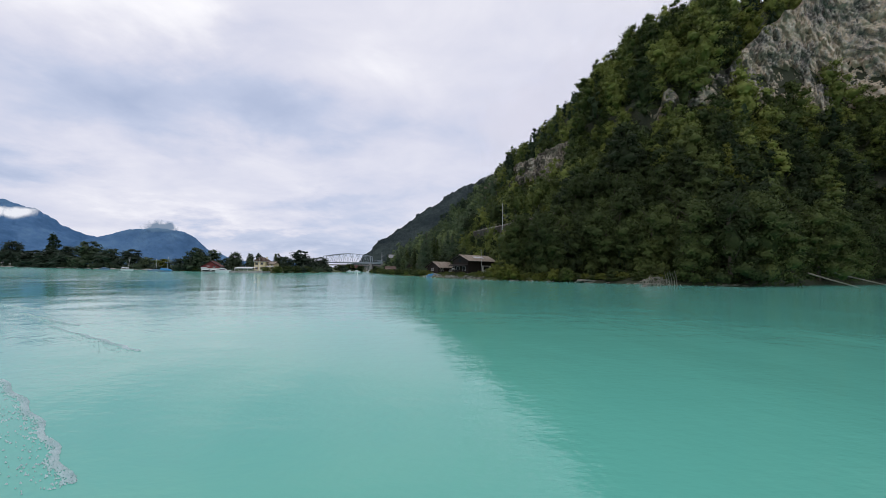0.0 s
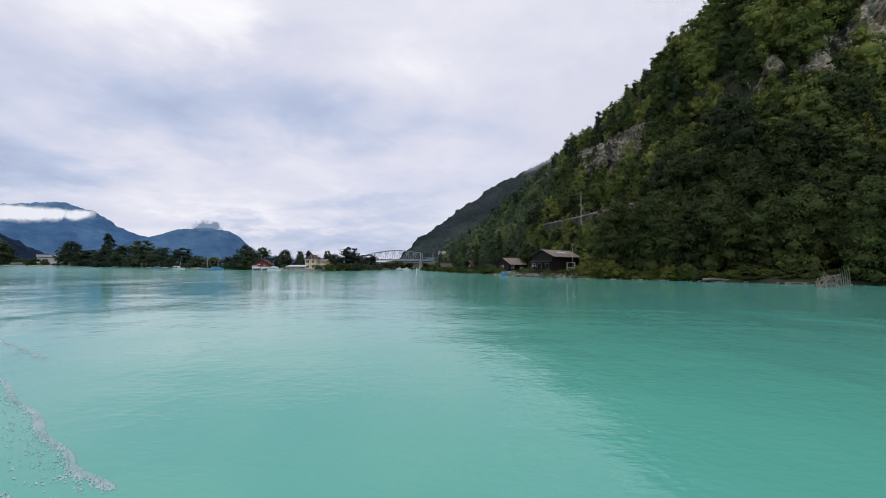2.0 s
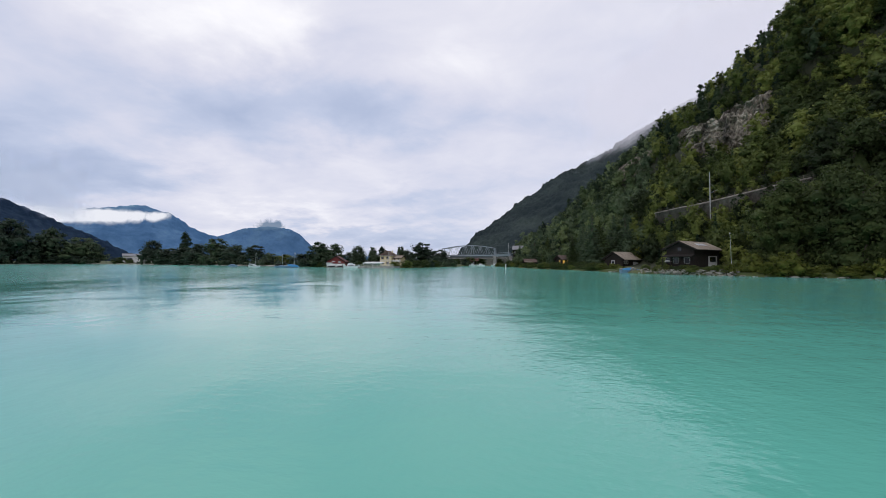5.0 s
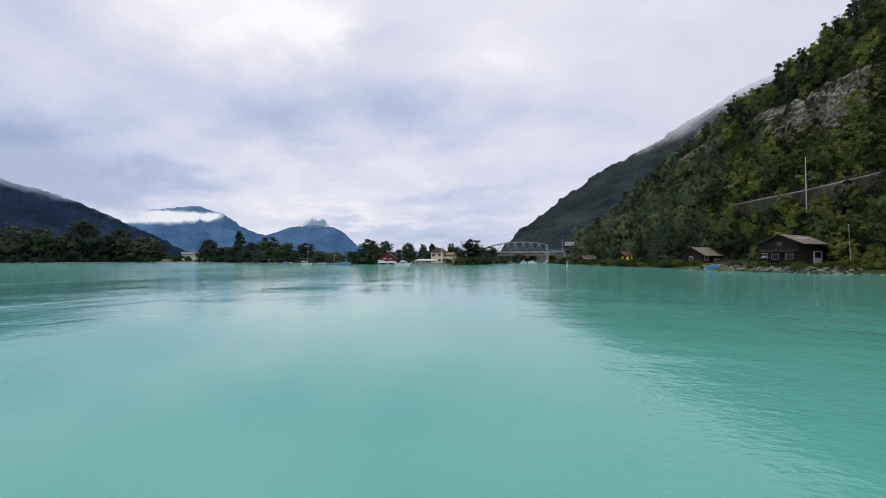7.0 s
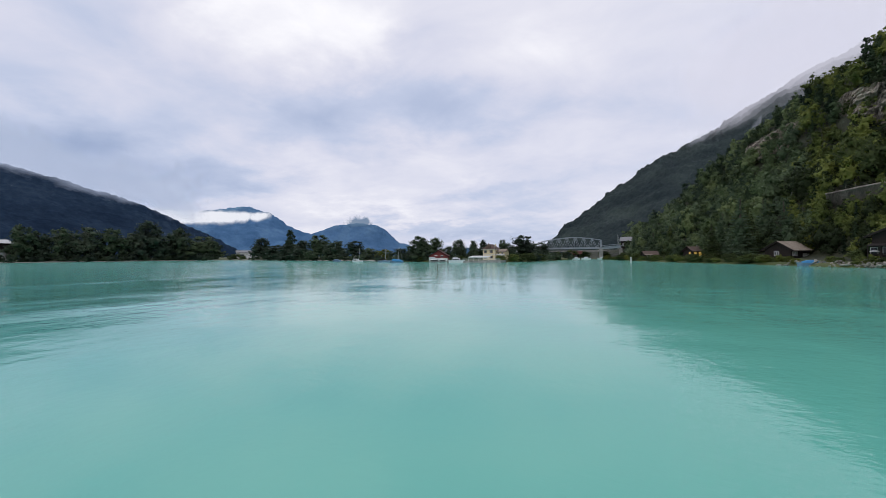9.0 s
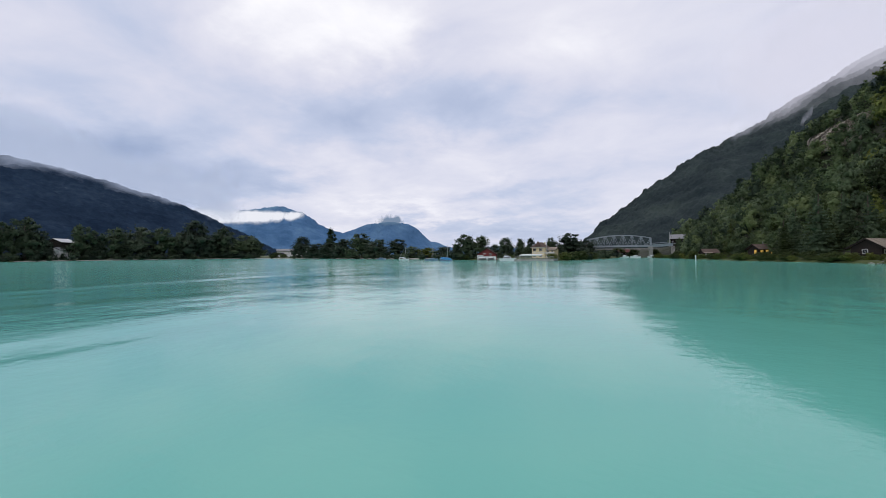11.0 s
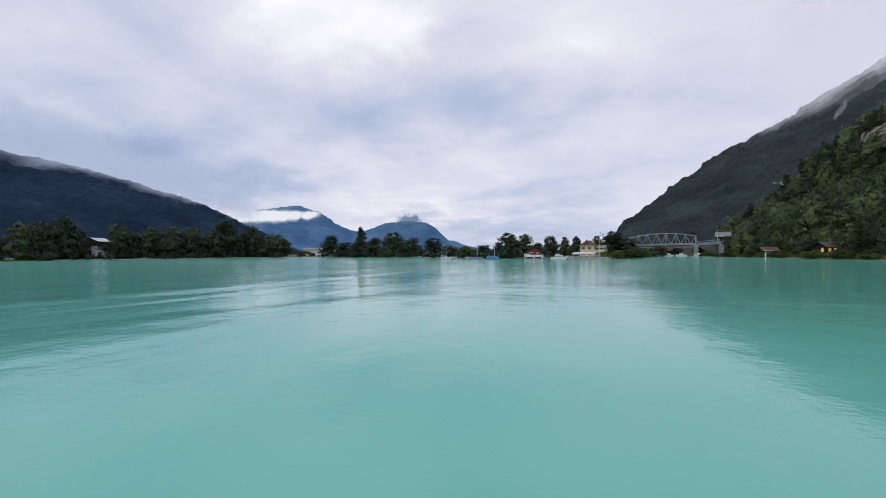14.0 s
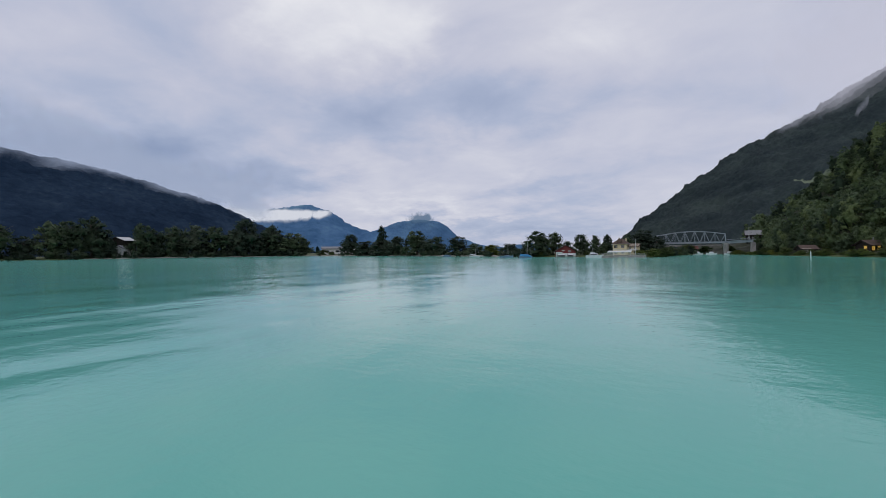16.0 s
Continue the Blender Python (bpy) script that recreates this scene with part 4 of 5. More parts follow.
# ---- railway bridge ----
A, Bp = Vector((-48.2, 289.0, 6.2)), Vector((-80.5, 292.5, 6.2))
br = thing("railway_bridge", pose(0, 0, 0), "grey steel bowstring truss railway bridge over the river", "bridge")
d = (Bp - A)
side = Vector((-d.y, d.x, 0)).normalized() * 2.4
NP = 14
topz = [3.3 + 2.9 * math.sin(math.pi * (0.12 + 0.76 * min(1, (i / NP) * 1.05))) ** 0.9 for i in range(NP + 1)]
for s in (-1, 1):
    o = side * s
    part("bottom_chord", beam(A + o, Bp + o, 0.35, 0.6), M_STEEL, br)
    for i in range(NP):
        p, q = A + d * (i / NP) + o, A + d * ((i + 1) / NP) + o
        tp, tq = p + Vector((0, 0, topz[i])), q + Vector((0, 0, topz[i + 1]))
        part("top_chord", beam(tp, tq, 0.34, 0.34), M_STEEL, br)
        part("diagonal", beam(p if i % 2 else tp, tq if i % 2 else q, 0.15, 0.15), M_STEEL, br)
        if i % 2 == 0:
            part("upright", beam(p, tp, 0.13, 0.13), M_STEEL, br)
    part("end_post", beam(A + o, A + o + Vector((0, 0, topz[0])), 0.5, 0.5), M_STEEL, br)
    part("end_post", beam(Bp + o, Bp + o + Vector((0, 0, topz[NP])), 0.5, 0.5), M_STEEL, br)
for i in range(NP + 1):
    c = A + d * (i / NP)
    part("cross_beam", beam(c - side, c + side, 0.3, 0.4), M_STEEL, br)
    part("top_strut", beam(c - side + Vector((0, 0, topz[i])), c + side + Vector((0, 0, topz[i])), 0.2, 0.2), M_STEEL, br)
part("deck", slab([A - side * 0.8 + Vector((0, 0, 0.35)), A + side * 0.8 + Vector((0, 0, 0.35)), Bp + side * 0.8 + Vector((0, 0, 0.35)), Bp - side * 0.8 + Vector((0, 0, 0.35))], 0.25), M_STEEL, br)
for c in (A + Vector((0, -0.5, 0)), Bp):
    part("pier", boxed(c.x - 1.0, c.x + 1.0, c.y - 2.8, c.y + 2.8, -2, 5.4, bevel=0.1), M_CONCRETE, br, "pale concrete pier")
    part("pier_cap", boxed(c.x - 1.25, c.x + 1.25, c.y - 3.1, c.y + 3.1, 5.4, 5.85, bevel=0.05), M_CONCRETE, br)
E2 = Vector((-38.4, 275, 6.6))
for o in (side * 0.7, -side * 0.7):
    part("approach_girder", beam(A + o + Vector((0, 0, -0.1)), E2 + o, 0.4, 1.1), M_STEEL, br)
    part("approach_rail", bar(A + o + Vector((0, 0, 1.4)), E2 + o + Vector((0, 0, 1.4)), 0.05), M_STEEL, br)
part("approach_deck", beam(A + Vector((0, 0, 0.5)), E2 + Vector((0, 0, 0.6)), 3.4, 0.2), M_STEEL, br)
part("abutment", boxed(-39.2, -37.6, 272.6, 277.4, -1, 5.9, bevel=0.1), M_CONCRETE, br)

rb = thing("road_bridge", pose(0, 0, 0), "low pale concrete road bridge beyond the railway", "bridge")
part("deck", boxed(-112, -44, 338, 344, 4.6, 5.1, bevel=0.05), M_CONCRETE, rb)
part("parapet", boxed(-112, -44, 337.8, 338.1, 5.1, 5.5), M_CONCRETE, rb)
for x in (-95, -78, -60):
    part("pier", boxed(x - 0.6, x + 0.6, 339, 343, -2, 4.4, bevel=0.05), M_CONCRETE, rb)


# ---- boats ----
def hull(L, B, H, sheer=0.25):
    bm = bmesh.new()
    n = 11
    rows = []
    for i in range(n):
        t = i / (n - 1)
        w = B / 2 * (math.sin(math.pi * min(1, 0.25 + 0.75 * t * 0.68)) ** 0.8 if t < 1 else 0.02) * (1 if t < 0.65 else max(0.03, 1 - ((t - 0.65) / 0.35) ** 2))
        x = -L / 2 + L * t
        z = H + sheer * (2 * t - 0.8) ** 2
        rows.append([bm.verts.new(p) for p in ((x * 0.96, 0, -0.25 * H), (x * 0.97, w * 0.75, -0.05), (x, w, z), (x, w * 0.9, z), (x, 0, z - 0.02), (x, -w * 0.9, z), (x, -w, z), (x * 0.97, -w * 0.75, -0.05))])
    for a, b in zip(rows, rows[1:]):
        for k in range(8):
            bm.faces.new((a[k], a[(k + 1) % 8], b[(k + 1) % 8], b[k]))
    bm.faces.new(rows[0])
    bm.faces.new(rows[-1][::-1])
    bmesh.ops.recalc_face_normals(bm, faces=bm.faces)
    return bm


def sailboat(x, y, turn, L, mast, lean, hull_mat, cover_mat, label):
    ob = thing("sailboat", pose(x, y, 0, 0, lean, turn), label, "sailboat")
    part("hull", hull(L, L * 0.34, 0.62), hull_mat, ob)
    part("cabin", boxed(-0.12 * L, 0.2 * L, -0.1 * L, 0.1 * L, 0.6, 1.0, bevel=0.1), hull_mat, ob)
    part("mast", bar((0.1 * L, 0, 0.5), (0.1 * L, 0, mast), 0.07, 0.045), M_POLE, ob)
    part("boom", bar((0.1 * L, 0, 1.35), (-0.42 * L, 0, 1.25), 0.05), M_POLE, ob)
    bm = boxed(-0.44 * L, 0.12 * L, -0.14, 0.14, 1.15, 1.55, bevel=0.1)
    part("sail_cover", bm, cover_mat, ob)
    for e in ((0.48 * L, 0), (-0.48 * L, 0), (0.05 * L, 0.15 * L), (0.05 * L, -0.15 * L)):
        part("stay", bar((e[0], e[1], 0.65), (0.1 * L, 0, mast * 0.97), 0.018, k=4), M_POLE, ob)
    part("rudder", boxed(-0.53 * L, -0.49 * L, -0.04, 0.04, -0.3, 0.7), M_DARKWOOD, ob)
    return ob


sailboat(-160.6, 218.5, 35, 5.4, 7.0, 4, M_GEL, M_GEL, "white sailboat with bare mast moored off the shore")
bl = sailboat(-128.3, 199.0, 10, 5.6, 7.0, 3, M_SLATE, M_BLUE, "sailboat under a bright blue tarpaulin at its mooring")
bm = bmesh.new()
bmesh.ops.create_icosphere(bm, subdivisions=2, radius=1)
for v in bm.verts:
    v.co = Vector((v.co.x * 2.7, v.co.y * 1.0, max(-0.1, v.co.z) * 1.0 + 0.55 + 0.08 * noise.noise(v.co * 3)))
part("tarpaulin", bm, M_BLUE, bl, "bright blue tarpaulin")
sb = sailboat(-140.5, 209.7, -5, 6.6, 6.2, 0, M_SLATE, M_DARKWOOD, "low dark-hulled sailboat with a bare mast at its mooring")
dg = thing("motorboat", pose(-184.6, 234.9, 0, 0, 0, 20), "small blue-grey covered motorboat at anchor", "boat")
part("hull", hull(4.6, 1.8, 0.6), M_SLATE, dg)
part("cover", boxed(-1.6, 1.0, -0.7, 0.7, 0.55, 1.25, bevel=0.3), M_SLATE, dg)
part("windscreen", slab([(1.0, -0.6, 0.6), (1.0, 0.6, 0.6), (0.7, 0.55, 1.2), (0.7, -0.55, 1.2)], 0.03), M_GLASS, dg)
for i, (x, y, a, L) in enumerate(((-55.5, 276, 170, 5.0), (-47.5, 279, 20, 4.6), (-61, 281, 185, 4.2))):
    mb = thing("motorboat", pose(x, y, 0, 0, 0, a), "white motorboat moored beside the bridge pier", "boat", "boats by the bridge")
    part("hull", hull(L, 2.0, 0.75), M_GEL, mb)
    part("cabin", boxed(-0.2 * L, 0.18 * L, -0.7, 0.7, 0.7, 1.5, bevel=0.15), M_GEL, mb)
    part("windscreen", boxed(0.181 * L, 0.19 * L, -0.6, 0.6, 0.95, 1.4), M_GLASS, mb)
cv = thing("covered_boat", pose(-3.2, 147.6, 0, 0, 0, 15), "small boat under a bright blue cover at the stone quay", "boat")
part("hull", hull(5.2, 2.1, 0.7), M_SLATE, cv)
bm = bmesh.new()
bmesh.ops.create_icosphere(bm, subdivisions=2, radius=1)
for v in bm.verts:
    v.co = Vector((v.co.x * 2.3, v.co.y * 1.0, max(-0.15, v.co.z) * (0.65 - 0.15 * v.co.x) + 0.7 + 0.1 * noise.noise(v.co * 2.5)))
part("cover", bm, M_BLUE, cv, "bright blue boat cover")

# ---- red boathouse ----
rh = gable_house("red_boathouse", pose(-115.0, 214.6, 0.15, 0, 0, 105), 8.0, 8.2, 2.5, 5.0, M_RED, M_ROOF_RED, "dark red wooden boathouse with white boat doors over the water", over=0.5, over_end=0.5)
part("plinth", boxed(-4.3, -4.02, -4.1, 4.1, -1.2, 0.25), M_CONCRETE, rh)
for y, w in ((3.8, 0.5), (-0.2, 0.9), (-3.6, 0.9)):
    part("door_post", boxed(-4.3, -4.02, y - w / 2, y + w / 2, 0.2, 1.5), M_WHITE, rh, "white boat door post")
part("lintel", boxed(-4.34, -4.02, -4.1, 4.1, 1.4, 1.62), M_WHITE, rh)
for y0, y1 in ((0.25, 3.5), (-3.1, -0.65)):
    # a near-black panel on the wall stands in for the shaded interior
    part("opening", boxed(-4.1, -4.01, y0, y1, 0.2, 1.4), M_DARK, rh, "near-black panel painted as the shade behind the boat door")
    part("raised_door", slab([(-5.2, y0 + 0.1, 0.75), (-5.2, y1 - 0.1, 0.75), (-4.2, y1 - 0.1, 1.45), (-4.2, y0 + 0.1, 1.45)], 0.06), M_WHITE, rh, "white boat door tilted up")
part("balcony_rail", boxed(-4.8, -4.36, 1.4, 4.1, 1.65, 2.1, bevel=0.03), M_WHITE, rh)
part("sign", boxed(-4.12, -4.03, 0.4, 1.7, 2.55, 2.85), M_WHITE, rh, "small white sign board")
part("flagpole", bar((-4.3, 0, 4.9), (-4.3, 0, 7.6), 0.05), M_POLE, rh)
window(rh, (-4.06, -1.6, 2.4), (0, -1, 0), 0, 0.9, 0.7, M_WHITE)
part("plank_ramp", slab([(-4.4, -4.2, 1.0), (-4.4, -5.3, 0.1), (-3.2, -5.3, 0.1), (-3.2, -4.2, 1.0)], 0.1), M_WHITE, rh, "white slipway board")

# ---- cream villa on the point, terrace with awning ----
vi = thing("villa", pose(-92.5, 220.5, 0.9, 0, 0, -6) @ Matrix.Diagonal((0.72, 0.72, 0.88, 1)), "cream two-storey lakeside villa with brown hipped roof and shutters", "house")
part("wall", boxed(-3.9, 3.9, -4.2, 4.2, -0.4, 5.3), M_CREAM, vi)
part("roof", poly([(-4.7, -5.0, 5.2), (4.7, -5.0, 5.2), (4.7, 5.0, 5.2), (-4.7, 5.0, 5.2), (-1.2, -0.6, 7.7), (1.2, 0.6, 7.7)], [(0, 1, 5, 4), (1, 2, 5), (2, 3, 4, 5), (3, 0, 4), (3, 2, 1, 0)]), M_ROOF_DARK, vi)
part("turret", poly([(-1.6, -4.3, 5.2), (0.8, -4.3, 5.2), (0.8, -1.8, 5.2), (-1.6, -1.8, 5.2), (-1.6, -4.3, 6.6), (0.8, -4.3, 6.6), (0.8, -1.8, 6.6), (-1.6, -1.8, 6.6), (-0.4, -3.0, 8.4)],
                    [(0, 1, 5, 4), (1, 2, 6, 5), (2, 3, 7, 6), (3, 0, 4, 7), (4, 5, 8), (5, 6, 8), (6, 7, 8), (7, 4, 8)]), M_ROOF_DARK, vi)
part("chimney", boxed(2.2, 2.9, 0.4, 1.1, 5.8, 7.9, bevel=0.04), M_CREAM, vi)
for z in (1.3, 4.0):
    for x in (-2.2, 1.6):
        window(vi, (x, -4.26, z), (1, 0, 0), 0, 0.95, 1.4, M_WHITE, None, M_DARKWOOD)
    for y in (-2.0, 1.6):
        window(vi, (-3.96, y, z), (0, 1, 0), 0, 0.95, 1.4, M_WHITE)
part("cornice", boxed(-4.0, 4.0, -4.3, 4.3, 2.5, 2.7), M_WHITE, vi)
part("eave_board", boxed(-4.6, 4.6, -4.9, 4.9, 5.05, 5.2), M_WHITE, vi)
wing = gable_house("villa_annex", pose(-87.6, 221.4, 0.9, 0, 0, -6) @ Matrix.Diagonal((0.8, 0.8, 0.86, 1)), 5.0, 6.4, 4.0, 5.2, M_CREAM, M_ROOF, "cream annex with brown roof beside the villa", over=0.6)
for x in (-1.3, 1.0):
    for z in (1.2, 3.1):
        window(wing, (x, -3.26, z), (1, 0, 0), 0, 0.8, 1.0, M_WHITE)
part("balcony", boxed(-2.4, 2.4, -4.4, -3.2, 2.0, 2.9, bevel=0.03), M_WHITE, wing)
te = thing("terrace", pose(-91, 197, 0), "lakeside terrace under a long white awning", "terrace")
part("quay", boxed(-6.5, 9, -1.5, 7, -1, 0.75, bevel=0.05), M_CONCRETE, te)
part("awning", slab([(-4.2, -1.4, 2.2), (4.2, -1.4, 2.2), (4.2, 3.4, 2.7), (-4.2, 3.4, 2.7)], 0.1), M_WHITE, te, "white awning roof")
part("valance", boxed(-4.2, 4.2, -1.46, -1.38, 1.95, 2.25), M_WHITE, te)
for x in (-4, -2, 0, 2, 4):
    part("post", beam((x, -1.2, 0.7), (x, -1.2, 2.2), 0.08, 0.08), M_WHITE, te)
for h in (1.2, 1.6):
    part("rail", bar((-6.4, -1.4, h), (8.9, -1.4, h), 0.03), M_WHITE, te)
pole("flagpole", -85.6, 200.5, 0.7, 7.2, 0.09, "white flagpole on the terrace by the villa", "flagpole", mat=M_WHITE)
yt = thing("motor_yacht", pose(-99.8, 195.6, 0, 0, 0, 8), "white motor yacht moored at the terrace", "boat")
part("hull", hull(6.6, 2.4, 0.9), M_GEL, yt)
part("cabin", boxed(-1.8, 1.2, -0.85, 0.85, 0.85, 1.7, bevel=0.2), M_GEL, yt)
part("windows", boxed(-1.5, 0.9, -0.88, 0.88, 1.15, 1.45), M_GLASS, yt)
part("flybridge", boxed(-1.5, 0.2, -0.7, 0.7, 1.7, 2.1, bevel=0.1), M_GEL, yt)
part("antenna", bar((-0.8, 0, 2.0), (-0.8, 0, 4.4), 0.03), M_POLE, yt)

# ---- buildings further off ----
for i, (x, y, z, L, B, wh, rh2, a, wm, rm, lab) in enumerate((
        (-64, 316, 0.9, 8, 6, 2.2, 3.6, 5, M_DARKWOOD, M_ROOF_RED, "brown wooden house behind the bridge"),
        (-34.5, 302, 5.5, 6.4, 5, 5.0, 6.9, -5, M_DARKWOOD, M_ROOF_GREY, "small house with a pale roof above the bridge"),
        (-15, 318, 8.5, 5.5, 5, 6.6, 8.2, 10, M_CREAM, M_ROOF_GREY, "white house among the trees on the slope"),
        (-508, 227, 1.5, 14, 14, 14.5, 17.5, -66, M_DARKWOOD, M_WHITE, "large shed with a pale roof behind the far trees"),
        (-500, 224, 1.0, 12, 8, 8.5, 10.5, -66, M_WHITE, M_ROOF_GREY, "low white building with a grey roof behind the far trees"),
        (-408, 396, 1.0, 34, 9, 7.0, 9.0, 46, M_WHITE, M_ROOF_GREY, "long white low building beyond the meadow"),
        (-385, 415, 1.0, 26, 9, 5.4, 7.0, 46, M_WHITE, M_WHITE, "white greenhouse building beyond the meadow"))):
    hs = gable_house("house", pose(x, y, z, 0, 0, a), L, B, wh, rh2, wm, rm, lab)
    for k in range(3):
        window(hs, (-L / 3 + k * L / 3, -B / 2 - 0.06, wh * 0.55), (1, 0, 0), 0, L * 0.12, wh * 0.3, M_WHITE)
vd = thing("viaduct", pose(-420, 440, 0, 0, 0, -32), "low pale road viaduct in the distance", "viaduct")
part("deck", boxed(-60, 60, -4, 4, 7.0, 8.2), M_CONCRETE, vd)
for x in range(-50, 51, 20):
    part("pier", boxed(x - 0.8, x + 0.8, -3, 3, -1, 7.0), M_CONCRETE, vd)

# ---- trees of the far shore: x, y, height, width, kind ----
# green and dark far-shore leaves carry haze in their base colour
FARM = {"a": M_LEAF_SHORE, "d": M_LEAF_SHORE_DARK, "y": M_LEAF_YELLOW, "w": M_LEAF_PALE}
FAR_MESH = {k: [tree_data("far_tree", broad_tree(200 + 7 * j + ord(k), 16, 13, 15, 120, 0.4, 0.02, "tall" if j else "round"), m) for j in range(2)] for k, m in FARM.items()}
PINE = tree_data("pine", broad_tree(300, 16, 7.5, 15, 120, 0.36, 0.1, "tall"), M_NEEDLE)
FAR_NAME = {"a": "green broadleaf tree on the flat far shore", "d": "dark green broadleaf tree on the flat far shore", "y": "yellow-green broadleaf tree on the flat far shore", "w": "pale silvery willow leaning over the far shore"}


def far_tree(x, y, h, w, k, i):
    if k == "p":
        s = h / 16
        return plant("conifer", PINE, x, y, 0.4, s, 40 * i, w / 7.5 / s, "tall dark conifer above the far shore trees")
    s = h / 16.6
    return plant("tree", FAR_MESH[k][i % 2], x, y, 0.3, s, 77 * i, w / 13 / s * 1.2, FAR_NAME[k], group="far shore trees")


WEST = [(-505, 175, 26, 21, "a"), (-504, 188, 28, 19, "a"), (-502, 201, 31, 25, "a"), (-499, 211, 22, 13, "d"), (-491, 235, 27, 19, "a"), (-490, 245, 23, 18, "d"), (-487, 258, 26, 21, "a"), (-482, 277, 28, 27, "w"), (-474, 294, 27, 26, "a"), (-467, 307, 24, 19, "w"),
        (-461, 318, 35, 28, "d"), (-455, 331, 21, 23, "w"), (-447, 341, 29, 25, "a"), (-430, 351, 22, 31, "a"), (-420, 357, 17, 12, "a")]
LOW = [(-505, 160, 18, 18, "d"), (-500, 208, 16, 18, "d"), (-490, 242, 15, 18, "d"), (-485, 265, 15, 22, "d"), (-478, 285, 15, 23, "d"), (-440, 345, 13, 24, "d"), (-506, 120, 25, 24, "a"), (-508, 90, 24, 22, "d"), (-505, 145, 27, 22, "a")]
MID = [(-343, 342, 21, 17, "d"), (-313, 328, 13, 22, "d"), (-287, 315, 14, 21, "d"), (-290, 319, 25, 10.5, "p"), (-261, 301, 15.5, 17, "d"), (-237, 289, 18.5, 18, "a"), (-214, 276, 13.5, 13, "d"), (-193, 265, 12.5, 15, "d"), (-179, 260, 7.5, 10, "a"), (-166, 255, 6.6, 11, "y"), (-153, 250, 7, 11, "d"), (-225, 284, 12, 14, "d"), (-275, 310, 12, 16, "d")]
POINT = [(-130, 228, 12.6, 12, "a"), (-124, 230, 11.5, 9, "a"), (-138, 236, 8, 8, "d"), (-111, 229, 10.6, 7.5, "d"), (-105, 234, 10, 5.5, "a"), (-99.4, 232, 10.2, 4.8, "d"), (-91, 236, 10.2, 5.2, "a"), (-119, 236, 7.5, 7, "d"), (-86.5, 258, 13.0, 14, "d"), (-92, 250, 9, 10, "d"), (-80, 282, 9.6, 12, "d"), (-84, 270, 9.0, 11, "d"), (-101, 227, 6, 5, "a"), (-86, 233, 6, 5, "d")]
WEST = [(x, y, h * 1.14, w, k) for x, y, h, w, k in WEST]
for i, t in enumerate(WEST + LOW + MID + POINT):
    far_tree(*t, i)

# undergrowth and reeds that close the far shore's edge
under = []
r3 = np.random.default_rng(21)
THICKET = [slope_crown(80 + i, 4.5, 6.0, 4, 44, 0.4, low=0.0) for i in range(3)]
for x, y in dense:
    gap = -408 < x < -352 or -104 < x < -76 and y < 222 or -124 < x < -104
    ang = math.atan2(y - 60, x + 40)
    for k in range(2):
        if gap or y > 300 and x > -70:
            continue
        d_ = 2 + 6 * r3.random()
        under.append((THICKET[int(r3.integers(3))], (x + d_ * math.cos(ang) + r3.normal() * 3, y + d_ * math.sin(ang) + r3.normal() * 3, 0.3), (0.5 + 0.5 * r3.random()) * (1.6 if x < -380 else 0.9), r3.random() * math.tau))
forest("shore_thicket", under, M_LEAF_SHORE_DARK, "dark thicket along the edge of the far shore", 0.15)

# ---- conifers and trees of the near bank ----
FIRS = [tree_data("fir", conifer_tree(320 + i, 19, 9, 22, 22, 0.3), m) for i, m in enumerate((M_LEAF_FAR_DARK, M_LEAF_DARK))]
for i, (x, y, h, w) in enumerate(((-7.5, 184, 19, 9.5), (-4, 190, 17, 9), (-9, 199, 16, 9), (-3, 205, 17, 9), (2, 196, 20, 10), (-13, 193, 12, 7), (4, 186, 18, 9), (-20, 236, 14, 8), (-26, 243, 12, 8), (-8, 226, 15, 9), (-33, 256, 11, 7))):
    plant("conifer", FIRS[i % 2], x, y, 0.6, h / 19, 50 * i, w / 9 / (h / 19), "tall spreading conifer by the lakeside cabins", group="conifers by the cabins")

BUSH = [tree_data("bush", broad_tree(400 + i, 4.2, 5.2, 11, 120, 0.165, 0.04), m) for i, m in enumerate((M_LEAF, M_LEAF_YELLOW, M_LEAF_DARK))]
SHRUBS = [(15.3, 127.0, 4.6, 5.8, 1), (18.5, 121.4, 4.6, 6.6, 1), (13.2, 130.5, 3.0, 3.6, 0), (5.1, 149.7, 3.2, 3.4, 2), (1.5, 150.5, 1.8, 3.0, 0), (-7, 163, 2.2, 4.2, 0), (-4.5, 160, 1.7, 3.5, 0), (-9.5, 167, 2.4, 4, 2), (-12, 175, 2.6, 5, 2),
          (22, 119.5, 1.7, 4, 1), (26, 117, 2.0, 4.5, 1), (29.5, 114.5, 3.3, 4.2, 1), (32.5, 112.5, 3.5, 4.4, 0), (-15, 180, 2.6, 5, 2), (-19, 187, 2.4, 5, 2), (-22, 203, 1.8, 4, 0), (-27, 213, 2.0, 4.5, 2), (-33, 236, 3, 6, 2), (-38, 248, 3.2, 6, 2)]
for i, (x, y, h, w, k) in enumerate(SHRUBS):
    s = h / 4.3
    plant("bush", BUSH[k], x, y, 0.35, s, 61 * i, w / 5.2 / s, ("round green bush at the water's edge", "olive-green bush on the bank", "dark green bush by the shore")[k], "bush", "bushes along the bank")
